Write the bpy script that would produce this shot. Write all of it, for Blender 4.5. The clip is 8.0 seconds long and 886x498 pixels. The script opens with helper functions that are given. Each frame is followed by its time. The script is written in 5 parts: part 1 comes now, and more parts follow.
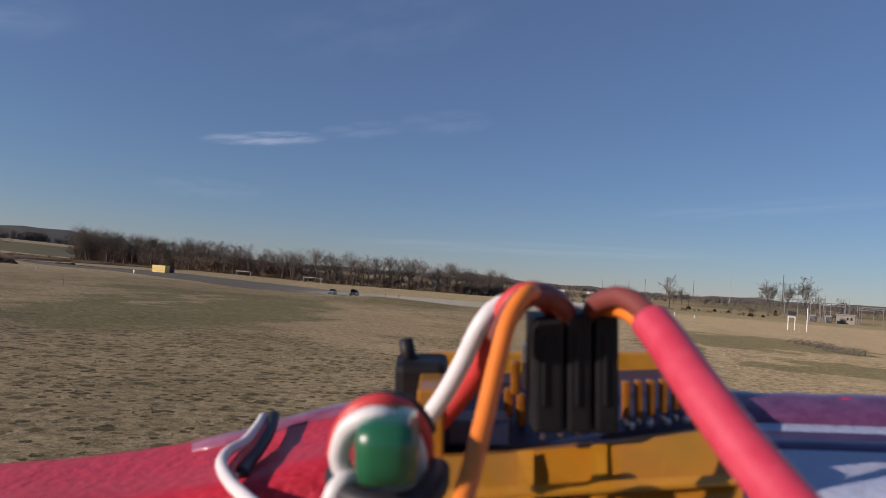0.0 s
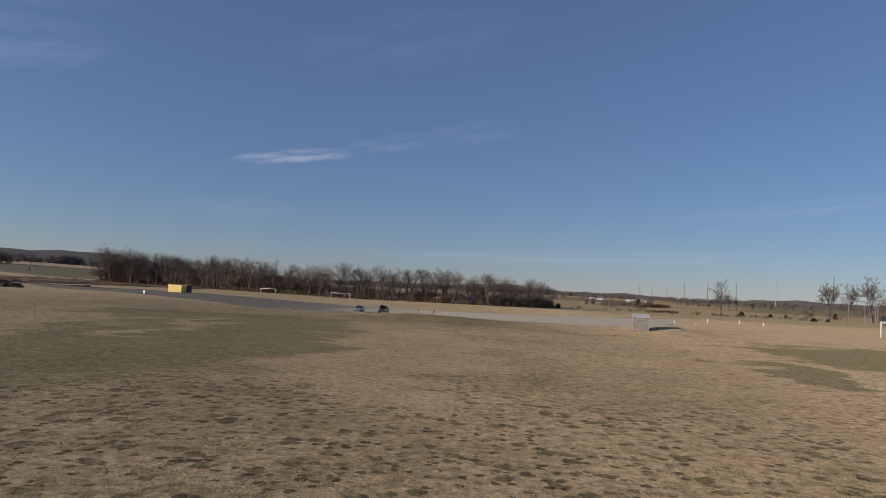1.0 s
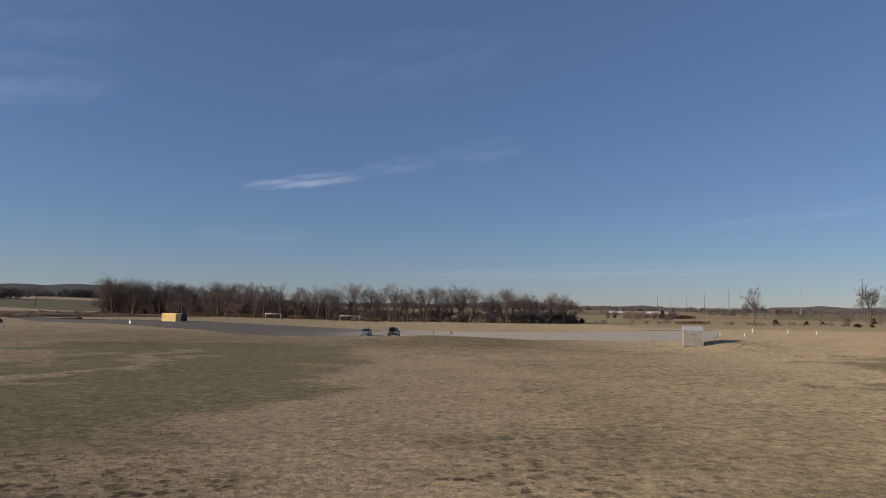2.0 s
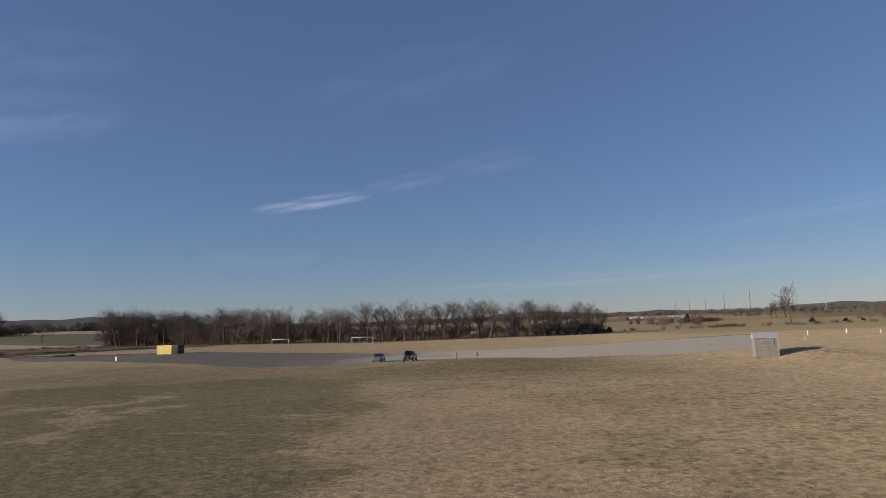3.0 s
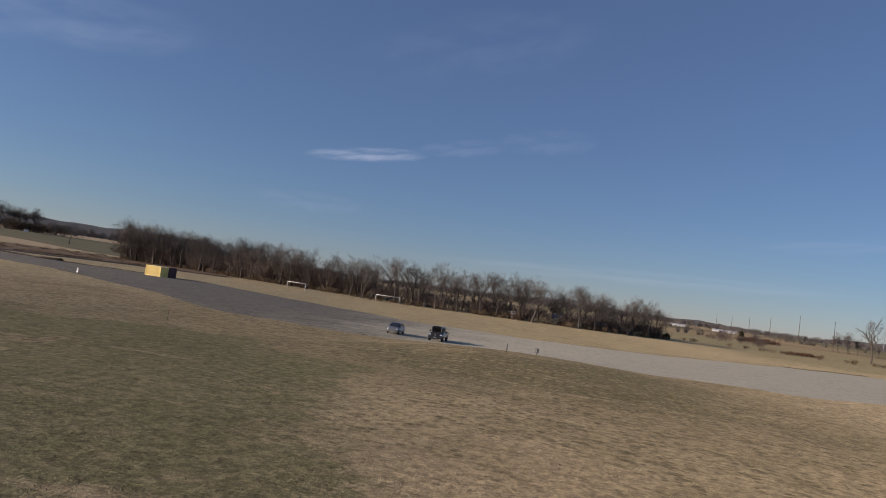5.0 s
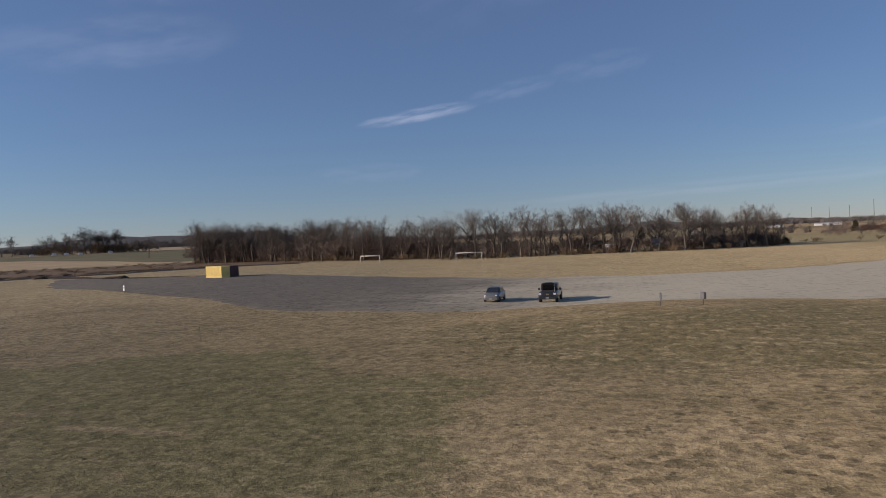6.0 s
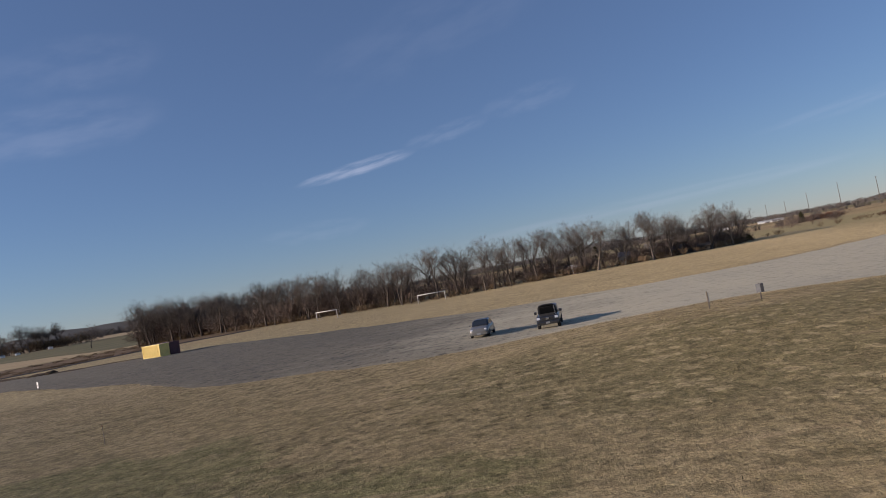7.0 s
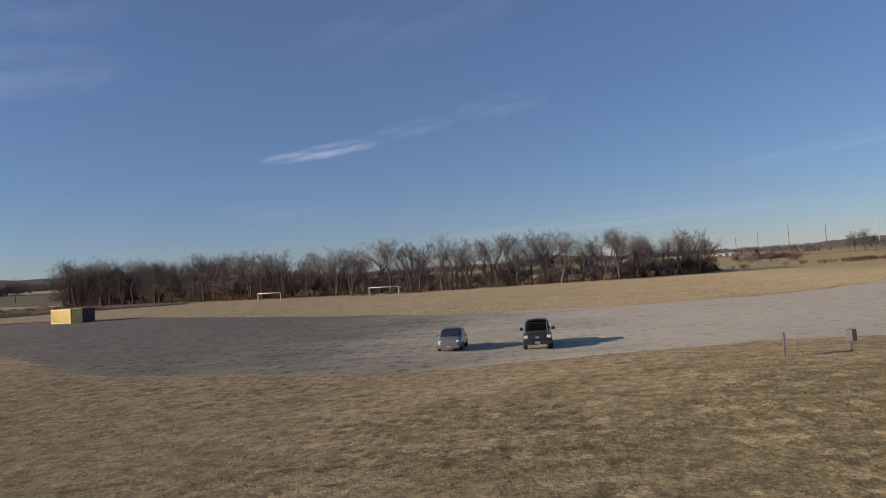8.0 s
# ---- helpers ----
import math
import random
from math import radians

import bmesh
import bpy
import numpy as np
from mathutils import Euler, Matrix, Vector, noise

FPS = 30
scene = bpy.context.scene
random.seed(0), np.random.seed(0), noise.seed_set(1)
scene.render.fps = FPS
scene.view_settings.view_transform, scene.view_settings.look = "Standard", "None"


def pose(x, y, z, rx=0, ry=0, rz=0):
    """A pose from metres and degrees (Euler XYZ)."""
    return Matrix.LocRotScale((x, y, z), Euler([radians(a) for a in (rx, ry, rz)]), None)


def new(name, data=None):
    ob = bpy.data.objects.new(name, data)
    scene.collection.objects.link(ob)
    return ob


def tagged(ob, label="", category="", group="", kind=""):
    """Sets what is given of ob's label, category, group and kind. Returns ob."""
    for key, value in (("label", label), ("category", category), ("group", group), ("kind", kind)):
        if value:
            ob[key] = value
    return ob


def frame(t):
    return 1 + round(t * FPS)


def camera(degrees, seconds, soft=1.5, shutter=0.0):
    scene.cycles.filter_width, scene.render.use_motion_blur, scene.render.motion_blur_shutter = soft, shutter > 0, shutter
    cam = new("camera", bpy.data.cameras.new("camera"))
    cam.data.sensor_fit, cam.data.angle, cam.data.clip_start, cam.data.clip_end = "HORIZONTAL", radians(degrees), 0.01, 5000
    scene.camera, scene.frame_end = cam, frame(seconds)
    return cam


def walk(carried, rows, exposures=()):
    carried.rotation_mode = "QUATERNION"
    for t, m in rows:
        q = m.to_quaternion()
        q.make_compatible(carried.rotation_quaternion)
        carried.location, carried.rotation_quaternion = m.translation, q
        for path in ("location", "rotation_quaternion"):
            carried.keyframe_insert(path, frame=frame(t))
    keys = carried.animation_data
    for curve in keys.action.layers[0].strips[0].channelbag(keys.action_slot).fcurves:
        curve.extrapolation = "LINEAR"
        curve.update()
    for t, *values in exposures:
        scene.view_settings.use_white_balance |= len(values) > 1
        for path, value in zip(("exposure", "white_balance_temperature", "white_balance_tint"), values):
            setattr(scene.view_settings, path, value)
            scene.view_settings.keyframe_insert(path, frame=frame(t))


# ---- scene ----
# ================= camera and its flight =================
cam = camera(66.3, 8.0, soft=0.95)
cam.data.dof.use_dof = True  # fixed focus far off: only what is a hand away goes soft
cam.data.dof.focus_distance, cam.data.dof.aperture_fstop = 120.0, 52.0
FLIGHT = [
    # seconds, x, y, z, pitch, roll, yaw
    (0.0, 0.00, 0.00, 5.49, 2.59, -4.71, 0.00),
    (0.3, -0.17, 5.44, 5.02, 2.94, -4.74, 0.67),
    (0.5, -0.43, 9.07, 4.90, 3.01, -3.66, 0.96),
    (0.8, -1.14, 14.60, 5.30, 3.15, -2.30, 2.07),
    (1.0, -1.65, 18.04, 5.50, 3.41, -3.06, 2.71),
    (1.3, -2.10, 22.99, 5.13, 3.56, -1.34, 3.02),
    (1.5, -2.25, 26.34, 4.93, 4.20, 0.01, 3.50),
    (1.7, -2.44, 29.60, 4.97, 4.62, -1.24, 4.05),
    (2.8, -4.53, 46.79, 5.58, 5.97, 1.66, 4.69),
    (3.0, -5.05, 49.95, 5.66, 6.26, 2.03, 5.20),
    (3.3, -5.58, 54.29, 5.74, 5.50, -0.55, 4.88),
    (3.5, -5.93, 56.94, 5.69, 5.07, -1.49, 6.03),
    (3.8, -6.49, 61.08, 5.69, 4.78, -2.91, 5.71),
    (4.0, -7.02, 64.03, 5.69, 3.82, -4.69, 5.12),
    (4.3, -8.07, 68.76, 6.15, 3.49, -6.87, 6.03),
    (4.5, -8.60, 71.86, 6.40, 3.63, -4.97, 7.86),
    (4.7, -8.84, 74.82, 5.87, 3.61, -9.07, 7.10),
    (5.8, -13.63, 94.12, 5.42, 1.41, 0.49, 13.32),
    (6.0, -14.49, 96.88, 5.72, -0.76, 2.61, 14.24),
    (6.2, -14.94, 99.46, 5.51, -3.24, 5.59, 14.43),
    (6.5, -16.06, 103.06, 5.47, -2.07, 6.98, 12.56),
    (6.8, -17.44, 105.61, 4.83, 0.89, 11.17, 10.27),
    (7.0, -18.33, 107.15, 4.57, 2.67, 10.36, 10.39),
    (7.3, -19.58, 109.83, 4.00, 5.60, 10.17, 8.85),
    (7.5, -20.15, 111.85, 4.31, 5.14, 11.45, 7.80),
    (7.8, -20.88, 115.01, 4.31, 4.64, 6.78, 6.68),
    (8.0, -21.18, 117.10, 4.61, 1.95, 3.65, 6.26),
]
walk(cam, [(t, pose(x, y, z, 90 + pitch, roll, yaw)) for t, x, y, z, pitch, roll, yaw in FLIGHT], [(0.0, 0.22, 6000, 19), (4.5, 0.20, 6000, 19), (8.0, 0.34, 6000, 19)])

# ================= sky and sun =================
SUN_EL, SUN_AZ = 17.0, 250.0  # degrees; azimuth clockwise from +y
world = bpy.data.worlds.new("sky")
scene.world = world
world.use_nodes = True
wn, wl = world.node_tree.nodes, world.node_tree.links
sky = wn.new("ShaderNodeTexSky")
sky.sky_type = "NISHITA"
sky.sun_disc = False
sky.sun_elevation, sky.sun_rotation = radians(SUN_EL), radians(SUN_AZ)
sky.air_density, sky.dust_density, sky.ozone_density = 1.0, 0.0, 4.0
wn["Background"].inputs["Strength"].default_value = 0.066
haze = wn.new("ShaderNodeMix")  # a thin even veil over the clear sky
haze.data_type = "RGBA"
haze.inputs["Factor"].default_value, haze.inputs["B"].default_value = 0.30, (1.98, 2.79, 4.5, 1)
wl.new(sky.outputs[0], haze.inputs["A"])
wl.new(haze.outputs["Result"], wn["Background"].inputs["Color"])
sun_data = bpy.data.lights.new("sun", "SUN")
sun_data.energy, sun_data.angle, sun_data.color = 4.6, radians(0.5), (1.0, 0.83, 0.64)
sun = new("sun", sun_data)
to_sun = Vector((math.sin(radians(SUN_AZ)) * math.cos(radians(SUN_EL)), math.cos(radians(SUN_AZ)) * math.cos(radians(SUN_EL)), math.sin(radians(SUN_EL))))
sun.matrix_world = Matrix.Translation((0, 0, 80)) @ to_sun.to_track_quat("Z", "Y").to_matrix().to_4x4()


# ================= materials =================
def material(name, color, rough=0.8, metal=0.0, vary=0.0, scale=1.0, second=None, bump=0.0, bump_scale=None, island=0.0, coat=0.0, alpha=None, spec=0.5):
    """A principled surface whose colour wavers at two scales between color and second, with fine relief."""
    m = bpy.data.materials.new(name)
    m.use_nodes = True
    n, l = m.node_tree.nodes, m.node_tree.links
    b = n["Principled BSDF"]
    b.inputs["Roughness"].default_value, b.inputs["Metallic"].default_value = rough, metal
    b.inputs["Coat Weight"].default_value = coat
    b.inputs["Specular IOR Level"].default_value = spec
    tc = n.new("ShaderNodeTexCoord")
    second = second or tuple(c * (1 - vary) for c in color)
    big = n.new("ShaderNodeTexNoise")
    big.inputs["Scale"].default_value, big.inputs["Detail"].default_value, big.inputs["Roughness"].default_value = scale, 6, 0.65
    l.new(tc.outputs["Object"], big.inputs["Vector"])
    mix = n.new("ShaderNodeMix")
    mix.data_type = "RGBA"
    mix.inputs["A"].default_value, mix.inputs["B"].default_value = (*color, 1), (*second, 1)
    ramp = n.new("ShaderNodeMapRange")
    ramp.inputs["From Min"].default_value, ramp.inputs["From Max"].default_value = 0.36, 0.64
    l.new(big.outputs["Fac"], ramp.inputs["Value"])
    l.new(ramp.outputs["Result"], mix.inputs["Factor"])
    out = mix.outputs["Result"]
    if island:
        geo, hsv, rng_ = n.new("ShaderNodeNewGeometry"), n.new("ShaderNodeHueSaturation"), n.new("ShaderNodeMapRange")
        rng_.inputs["To Min"].default_value, rng_.inputs["To Max"].default_value = 1 - island, 1 + island
        l.new(geo.outputs["Random Per Island"], rng_.inputs["Value"])
        l.new(rng_.outputs["Result"], hsv.inputs["Value"])
        l.new(out, hsv.inputs["Color"])
        out = hsv.outputs["Color"]
    l.new(out, b.inputs["Base Color"])
    if bump:
        fine, bp = n.new("ShaderNodeTexNoise"), n.new("ShaderNodeBump")
        fine.inputs["Scale"].default_value, fine.inputs["Detail"].default_value = bump_scale or scale * 6, 5
        bp.inputs["Strength"].default_value, bp.inputs["Distance"].default_value = 1.0, bump
        l.new(tc.outputs["Object"], fine.inputs["Vector"])
        l.new(fine.outputs["Fac"], bp.inputs["Height"])
        l.new(bp.outputs["Normal"], b.inputs["Normal"])
    if alpha is not None:
        b.inputs["Alpha"].default_value = alpha
    return m


def noise_at(n, l, vector, scale, detail=4, rough=0.6, stretch=None):
    """A noise texture's value, on world metres; stretch squeezes it along an axis."""
    t = n.new("ShaderNodeTexNoise")
    t.inputs["Scale"].default_value, t.inputs["Detail"].default_value, t.inputs["Roughness"].default_value = scale, detail, rough
    if stretch:
        mp = n.new("ShaderNodeMapping")
        mp.inputs["Scale"].default_value = stretch
        l.new(vector, mp.inputs["Vector"])
        vector = mp.outputs["Vector"]
    l.new(vector, t.inputs["Vector"])
    return t.outputs["Fac"]


def ranged(n, l, value, lo, hi, a=0.0, b=1.0):
    r = n.new("ShaderNodeMapRange")
    r.interpolation_type = "SMOOTHSTEP"
    for key, v in (("From Min", lo), ("From Max", hi), ("To Min", a), ("To Max", b)):
        r.inputs[key].default_value = v
    l.new(value, r.inputs["Value"])
    return r.outputs["Result"]


def math_of(n, l, op, a, b):
    m = n.new("ShaderNodeMath")
    m.operation = op
    for i, v in enumerate((a, b)):
        if isinstance(v, (int, float)):
            m.inputs[i].default_value = v
        else:
            l.new(v, m.inputs[i])
    return m.outputs[0]


def mixed(n, l, fac, a, b):
    m = n.new("ShaderNodeMix")
    m.data_type = "RGBA"
    l.new(fac, m.inputs["Factor"])
    for key, v in (("A", a), ("B", b)):
        if isinstance(v, tuple):
            m.inputs[key].default_value = (*v, 1)
        else:
            l.new(v, m.inputs[key])
    return m.outputs["Result"]


def scaled(n, l, col, value):
    s = n.new("ShaderNodeVectorMath")
    s.operation = "SCALE"
    l.new(col, s.inputs[0])
    l.new(value, s.inputs["Scale"])
    return s.outputs[0]


def mixed_value(n, l, fac, value):
    """1 where fac is 0, value where it is 1."""
    return math_of(n, l, "ADD", 1.0, math_of(n, l, "MULTIPLY", fac, math_of(n, l, "SUBTRACT", value, 1.0)))


def spots(n, l, vector, scale, least, most, warp=0.35, edge=0.06):
    """Separate ragged patches, one to a cell, of uneven size: 1 inside, 0 outside."""
    w = n.new("ShaderNodeTexNoise")
    w.inputs["Scale"].default_value, w.inputs["Detail"].default_value, w.inputs["Roughness"].default_value = scale * 2.2, 4, 0.7
    l.new(vector, w.inputs["Vector"])
    shift = n.new("ShaderNodeVectorMath")
    shift.operation = "MULTIPLY_ADD"
    l.new(w.outputs["Color"], shift.inputs[0])
    shift.inputs[1].default_value = (warp / scale * 1.6,) * 3
    l.new(vector, shift.inputs[2])
    v = n.new("ShaderNodeTexVoronoi")
    v.inputs["Scale"].default_value = scale
    v.voronoi_dimensions = "2D"
    l.new(shift.outputs[0], v.inputs["Vector"])
    c = n.new("ShaderNodeSeparateColor")
    l.new(v.outputs["Color"], c.inputs[0])
    size = ranged(n, l, c.outputs[0], 0.0, 1.0, least, most)
    inside = math_of(n, l, "SUBTRACT", size, v.outputs["Distance"])
    return ranged(n, l, inside, -edge, edge), c.outputs[1]


def grass_material():
    """Winter turf: straw with separate olive clumps, a greener swath, far woods and stubble."""
    m = bpy.data.materials.new("winter_grass")
    m.use_nodes = True
    n, l = m.node_tree.nodes, m.node_tree.links
    b = n["Principled BSDF"]
    b.inputs["Roughness"].default_value = 0.95
    b.inputs["Diffuse Roughness"].default_value = 0.35
    b.inputs["Specular IOR Level"].default_value = 0.15
    p = n.new("ShaderNodeTexCoord").outputs["Object"]
    xyz = n.new("ShaderNodeSeparateXYZ")
    l.new(p, xyz.inputs[0])
    X, Y = xyz.outputs["X"], xyz.outputs["Y"]

    def times(a, c):
        return math_of(n, l, "MULTIPLY", a, c)

    def plus(a, c):
        return math_of(n, l, "ADD", a, c)

    wander_x = plus(X, times(plus(noise_at(n, l, p, 0.06, 5, 0.6), -0.5), 34))
    wander_y = plus(Y, times(plus(noise_at(n, l, p, 0.047, 5, 0.6), -0.5), 50))

    def ellipse(cx, cy, rx, ry, turn=0.0):
        c, s = math.cos(turn), math.sin(turn)
        dx, dy = plus(wander_x, -cx), plus(wander_y, -cy)
        u = plus(times(dx, c / rx), times(dy, s / rx))
        v = plus(times(dx, -s / ry), times(dy, c / ry))
        return plus(times(u, u), times(v, v))

    broad, mid = noise_at(n, l, p, 0.035, 5), noise_at(n, l, p, 0.22, 6, 0.7)
    clump = noise_at(n, l, p, 1.5, 6, 0.75)
    fine, grain = noise_at(n, l, p, 6.0, 5, 0.8), noise_at(n, l, p, 16.0, 4, 0.8)
    dist = math_of(n, l, "SQRT", plus(times(X, X), times(Y, Y)), 0)
    near = ranged(n, l, dist, 420, 300)
    straw = mixed(n, l, ranged(n, l, mid, 0.35, 0.65), (0.365, 0.288, 0.172), (0.278, 0.220, 0.126))
    straw = mixed(n, l, ranged(n, l, broad, 0.42, 0.60, 0.0, 0.8), straw, (0.420, 0.332, 0.198))
    # paler mown strip between gravel and wood; east fields paled to paint sunlit backscatter
    beyond = ranged(n, l, plus(Y, times(X, -0.35)), 178, 205, 0.0, 0.75)
    # sunlight thrown back by the grass, put into the colour east of the path
    straw = mixed(n, l, ranged(n, l, plus(X, times(plus(mid, -0.5), 14)), 2, 30, 0.0, 0.8), straw, (0.50, 0.395, 0.25))
    straw = mixed(n, l, times(beyond, ranged(n, l, Y, 345, 300)), straw, (0.47, 0.375, 0.215))
    straw = mixed(n, l, ranged(n, l, plus(Y, times(plus(mid, -0.5), 30)), 300, 345, 0.0, 0.8), straw, (0.27, 0.228, 0.125))
    # duller olive pasture to the east, beyond the gravel
    pasture = times(ranged(n, l, plus(plus(Y, times(plus(mid, -0.5), 60)), times(plus(broad, -0.5), 60)), 238, 272, 0.0, 0.7), ranged(n, l, X, 28, 62))
    straw = mixed(n, l, pasture, straw, (0.235, 0.208, 0.115))
    # tan bare-looking stretch with few clumps
    bare = ranged(n, l, plus(ellipse(-9, 78, 8.5, 30, 0.05), times(plus(mid, -0.5), 1.6)), 1.25, 0.75)
    straw = mixed(n, l, times(bare, 0.45), straw, (0.405, 0.310, 0.190))
    # soft olive tinge
    tinge = ranged(n, l, plus(clump, times(mid, 0.5)), 0.70, 0.86, 0.0, 0.38)
    col = mixed(n, l, times(tinge, ranged(n, l, bare, 0.0, 1.0, 1.0, 0.25)), straw, (0.185, 0.160, 0.080))
    # duller, mossier turf towards the gravel
    moss = ranged(n, l, plus(ellipse(-32, 136, 32, 19), times(plus(mid, -0.5), 2.5)), 1.5, 0.5, 0.0, 0.38)
    col = mixed(n, l, moss, col, (0.200, 0.165, 0.090))
    weedy = ranged(n, l, plus(ellipse(-5, 134, 16, 16), times(plus(mid, -0.5), 2.0)), 1.4, 0.6)
    weedy = times(weedy, ranged(n, l, plus(clump, times(fine, 0.3)), 0.76, 0.62, 0.28, 0.68))
    col = mixed(n, l, weedy, col, (0.135, 0.122, 0.058))
    # greener swath that crosses the field, broken by straw
    e = math_of(n, l, "MINIMUM", ellipse(-28, 84, 14, 35), ellipse(-40, 117, 18, 15))
    e = plus(plus(e, times(plus(mid, -0.5), 1.5)), times(plus(clump, -0.5), 1.3))
    strip = plus(ellipse(-35, 98, 1.6, 16, 0.08), times(plus(mid, -0.5), 4.0))
    swath = times(ranged(n, l, e, 1.22, 0.78), ranged(n, l, strip, 0.7, 1.6))
    swath = times(swath, ranged(n, l, plus(noise_at(n, l, p, 0.75, 6, 0.75), times(fine, 0.25)), 0.47, 0.60, 0.45, 1.0))
    green = mixed(n, l, ranged(n, l, clump, 0.35, 0.65), (0.122, 0.120, 0.050), (0.180, 0.168, 0.080))
    col = mixed(n, l, times(swath, 0.8), col, green)
    e = math_of(n, l, "MINIMUM", ellipse(48, 103, 15, 20, -0.3), math_of(n, l, "MINIMUM", ellipse(38, 65, 9, 9), ellipse(26, 80, 4, 10)))
    e = plus(plus(e, times(plus(mid, -0.5), 3.0)), times(plus(clump, -0.5), 1.6))
    col = mixed(n, l, ranged(n, l, e, 1.05, 0.80, 0.0, 0.75), col, green)
    # mower and wheel streaks
    streak = noise_at(n, l, p, 0.6, 5, 0.65, (0.10, 1.0, 1.0))
    col = mixed(n, l, ranged(n, l, streak, 0.60, 0.68, 0.0, 0.45), col, (0.42, 0.325, 0.205))
    col = mixed(n, l, ranged(n, l, streak, 0.38, 0.32, 0.0, 0.35), col, (0.20, 0.158, 0.088))
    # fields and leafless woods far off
    plot = noise_at(n, l, p, 0.0035, 3, 0.5)
    far = mixed(n, l, ranged(n, l, plot, 0.42, 0.56), (0.27, 0.205, 0.12), (0.14, 0.125, 0.065))
    far = mixed(n, l, ranged(n, l, noise_at(n, l, p, 0.02, 5, 0.7), 0.55, 0.65, 0, 0.6), far, (0.08, 0.07, 0.055))
    col = mixed(n, l, ranged(n, l, dist, 420, 640), col, far)
    col = mixed(n, l, ranged(n, l, dist, 1250, 1600), col, (0.105, 0.10, 0.094))
    # separate sharp-edged darker clumps, thick in some stretches and few in others
    zone = ranged(n, l, noise_at(n, l, p, 0.06, 3, 0.5), 0.42, 0.58, 0.22, 0.62)
    zone = math_of(n, l, "MAXIMUM", zone, ranged(n, l, ellipse(-10, 34, 34, 26), 1.6, 0.3))
    zone = times(times(times(zone, near), ranged(n, l, bare, 0.0, 1.0, 1.0, 0.15)), ranged(n, l, swath, 0.3, 0.9, 1.0, 0.45))
    lump, tone = spots(n, l, p, 1.25, -0.24, 0.50, 0.56, 0.025)
    lump = times(lump, ranged(n, l, noise_at(n, l, p, 0.4, 4, 0.65), 0.42, 0.52, 0.2, 1.0))
    olive = mixed(n, l, tone, (0.088, 0.074, 0.037), (0.165, 0.135, 0.068))
    col = mixed(n, l, times(times(lump, zone), 0.9), col, olive)
    # small dark brown flecks that paint the shadows of single tufts
    tuft_shadow, tone2 = spots(n, l, p, 2.0, -0.38, 0.40, 0.48, 0.03)
    tuft_shadow = times(tuft_shadow, ranged(n, l, noise_at(n, l, p, 0.55, 4, 0.7), 0.44, 0.53, 0.15, 1.0))
    col = mixed(n, l, times(times(tuft_shadow, math_of(n, l, "MAXIMUM", zone, times(near, 0.35))), 0.9), col, (0.064, 0.051, 0.026))
    # pale lodged stalks in ragged flecks
    straws, tone3 = spots(n, l, p, 1.35, -0.40, 0.44, 1.0, 0.03)
    corner = ranged(n, l, plus(ellipse(-5, 134, 16, 16), times(plus(mid, -0.5), 2.0)), 1.4, 0.6)
    col = mixed(n, l, times(times(straws, near), ranged(n, l, corner, 0.0, 1.0, 0.15, 0.5)), col, (0.42, 0.345, 0.21))
    # hand-sized unevenness of the sward
    fleck = ranged(n, l, noise_at(n, l, p, 2.0, 4, 0.7), 0.40, 0.60, 0.78, 1.20)
    col = scaled(n, l, col, mixed_value(n, l, near, fleck))
    # blades: dark gaps and pale stalks
    blade = plus(ranged(n, l, fine, 0.38, 0.62, 0.76, 1.22), ranged(n, l, grain, 0.40, 0.60, -0.10, 0.10))
    col = scaled(n, l, col, blade)
    hue = n.new("ShaderNodeVectorMath")
    hue.operation = "MULTIPLY"
    hue.inputs[1].default_value = (1.06, 1.03, 0.93)
    l.new(col, hue.inputs[0])
    col = hue.outputs[0]
    l.new(col, b.inputs["Base Color"])
    bp = n.new("ShaderNodeBump")
    bp.inputs["Strength"].default_value, bp.inputs["Distance"].default_value = 0.9, 0.09
    l.new(plus(plus(clump, times(fine, 0.5)), times(lump, -0.12)), bp.inputs["Height"])
    l.new(bp.outputs["Normal"], b.inputs["Normal"])
    return m


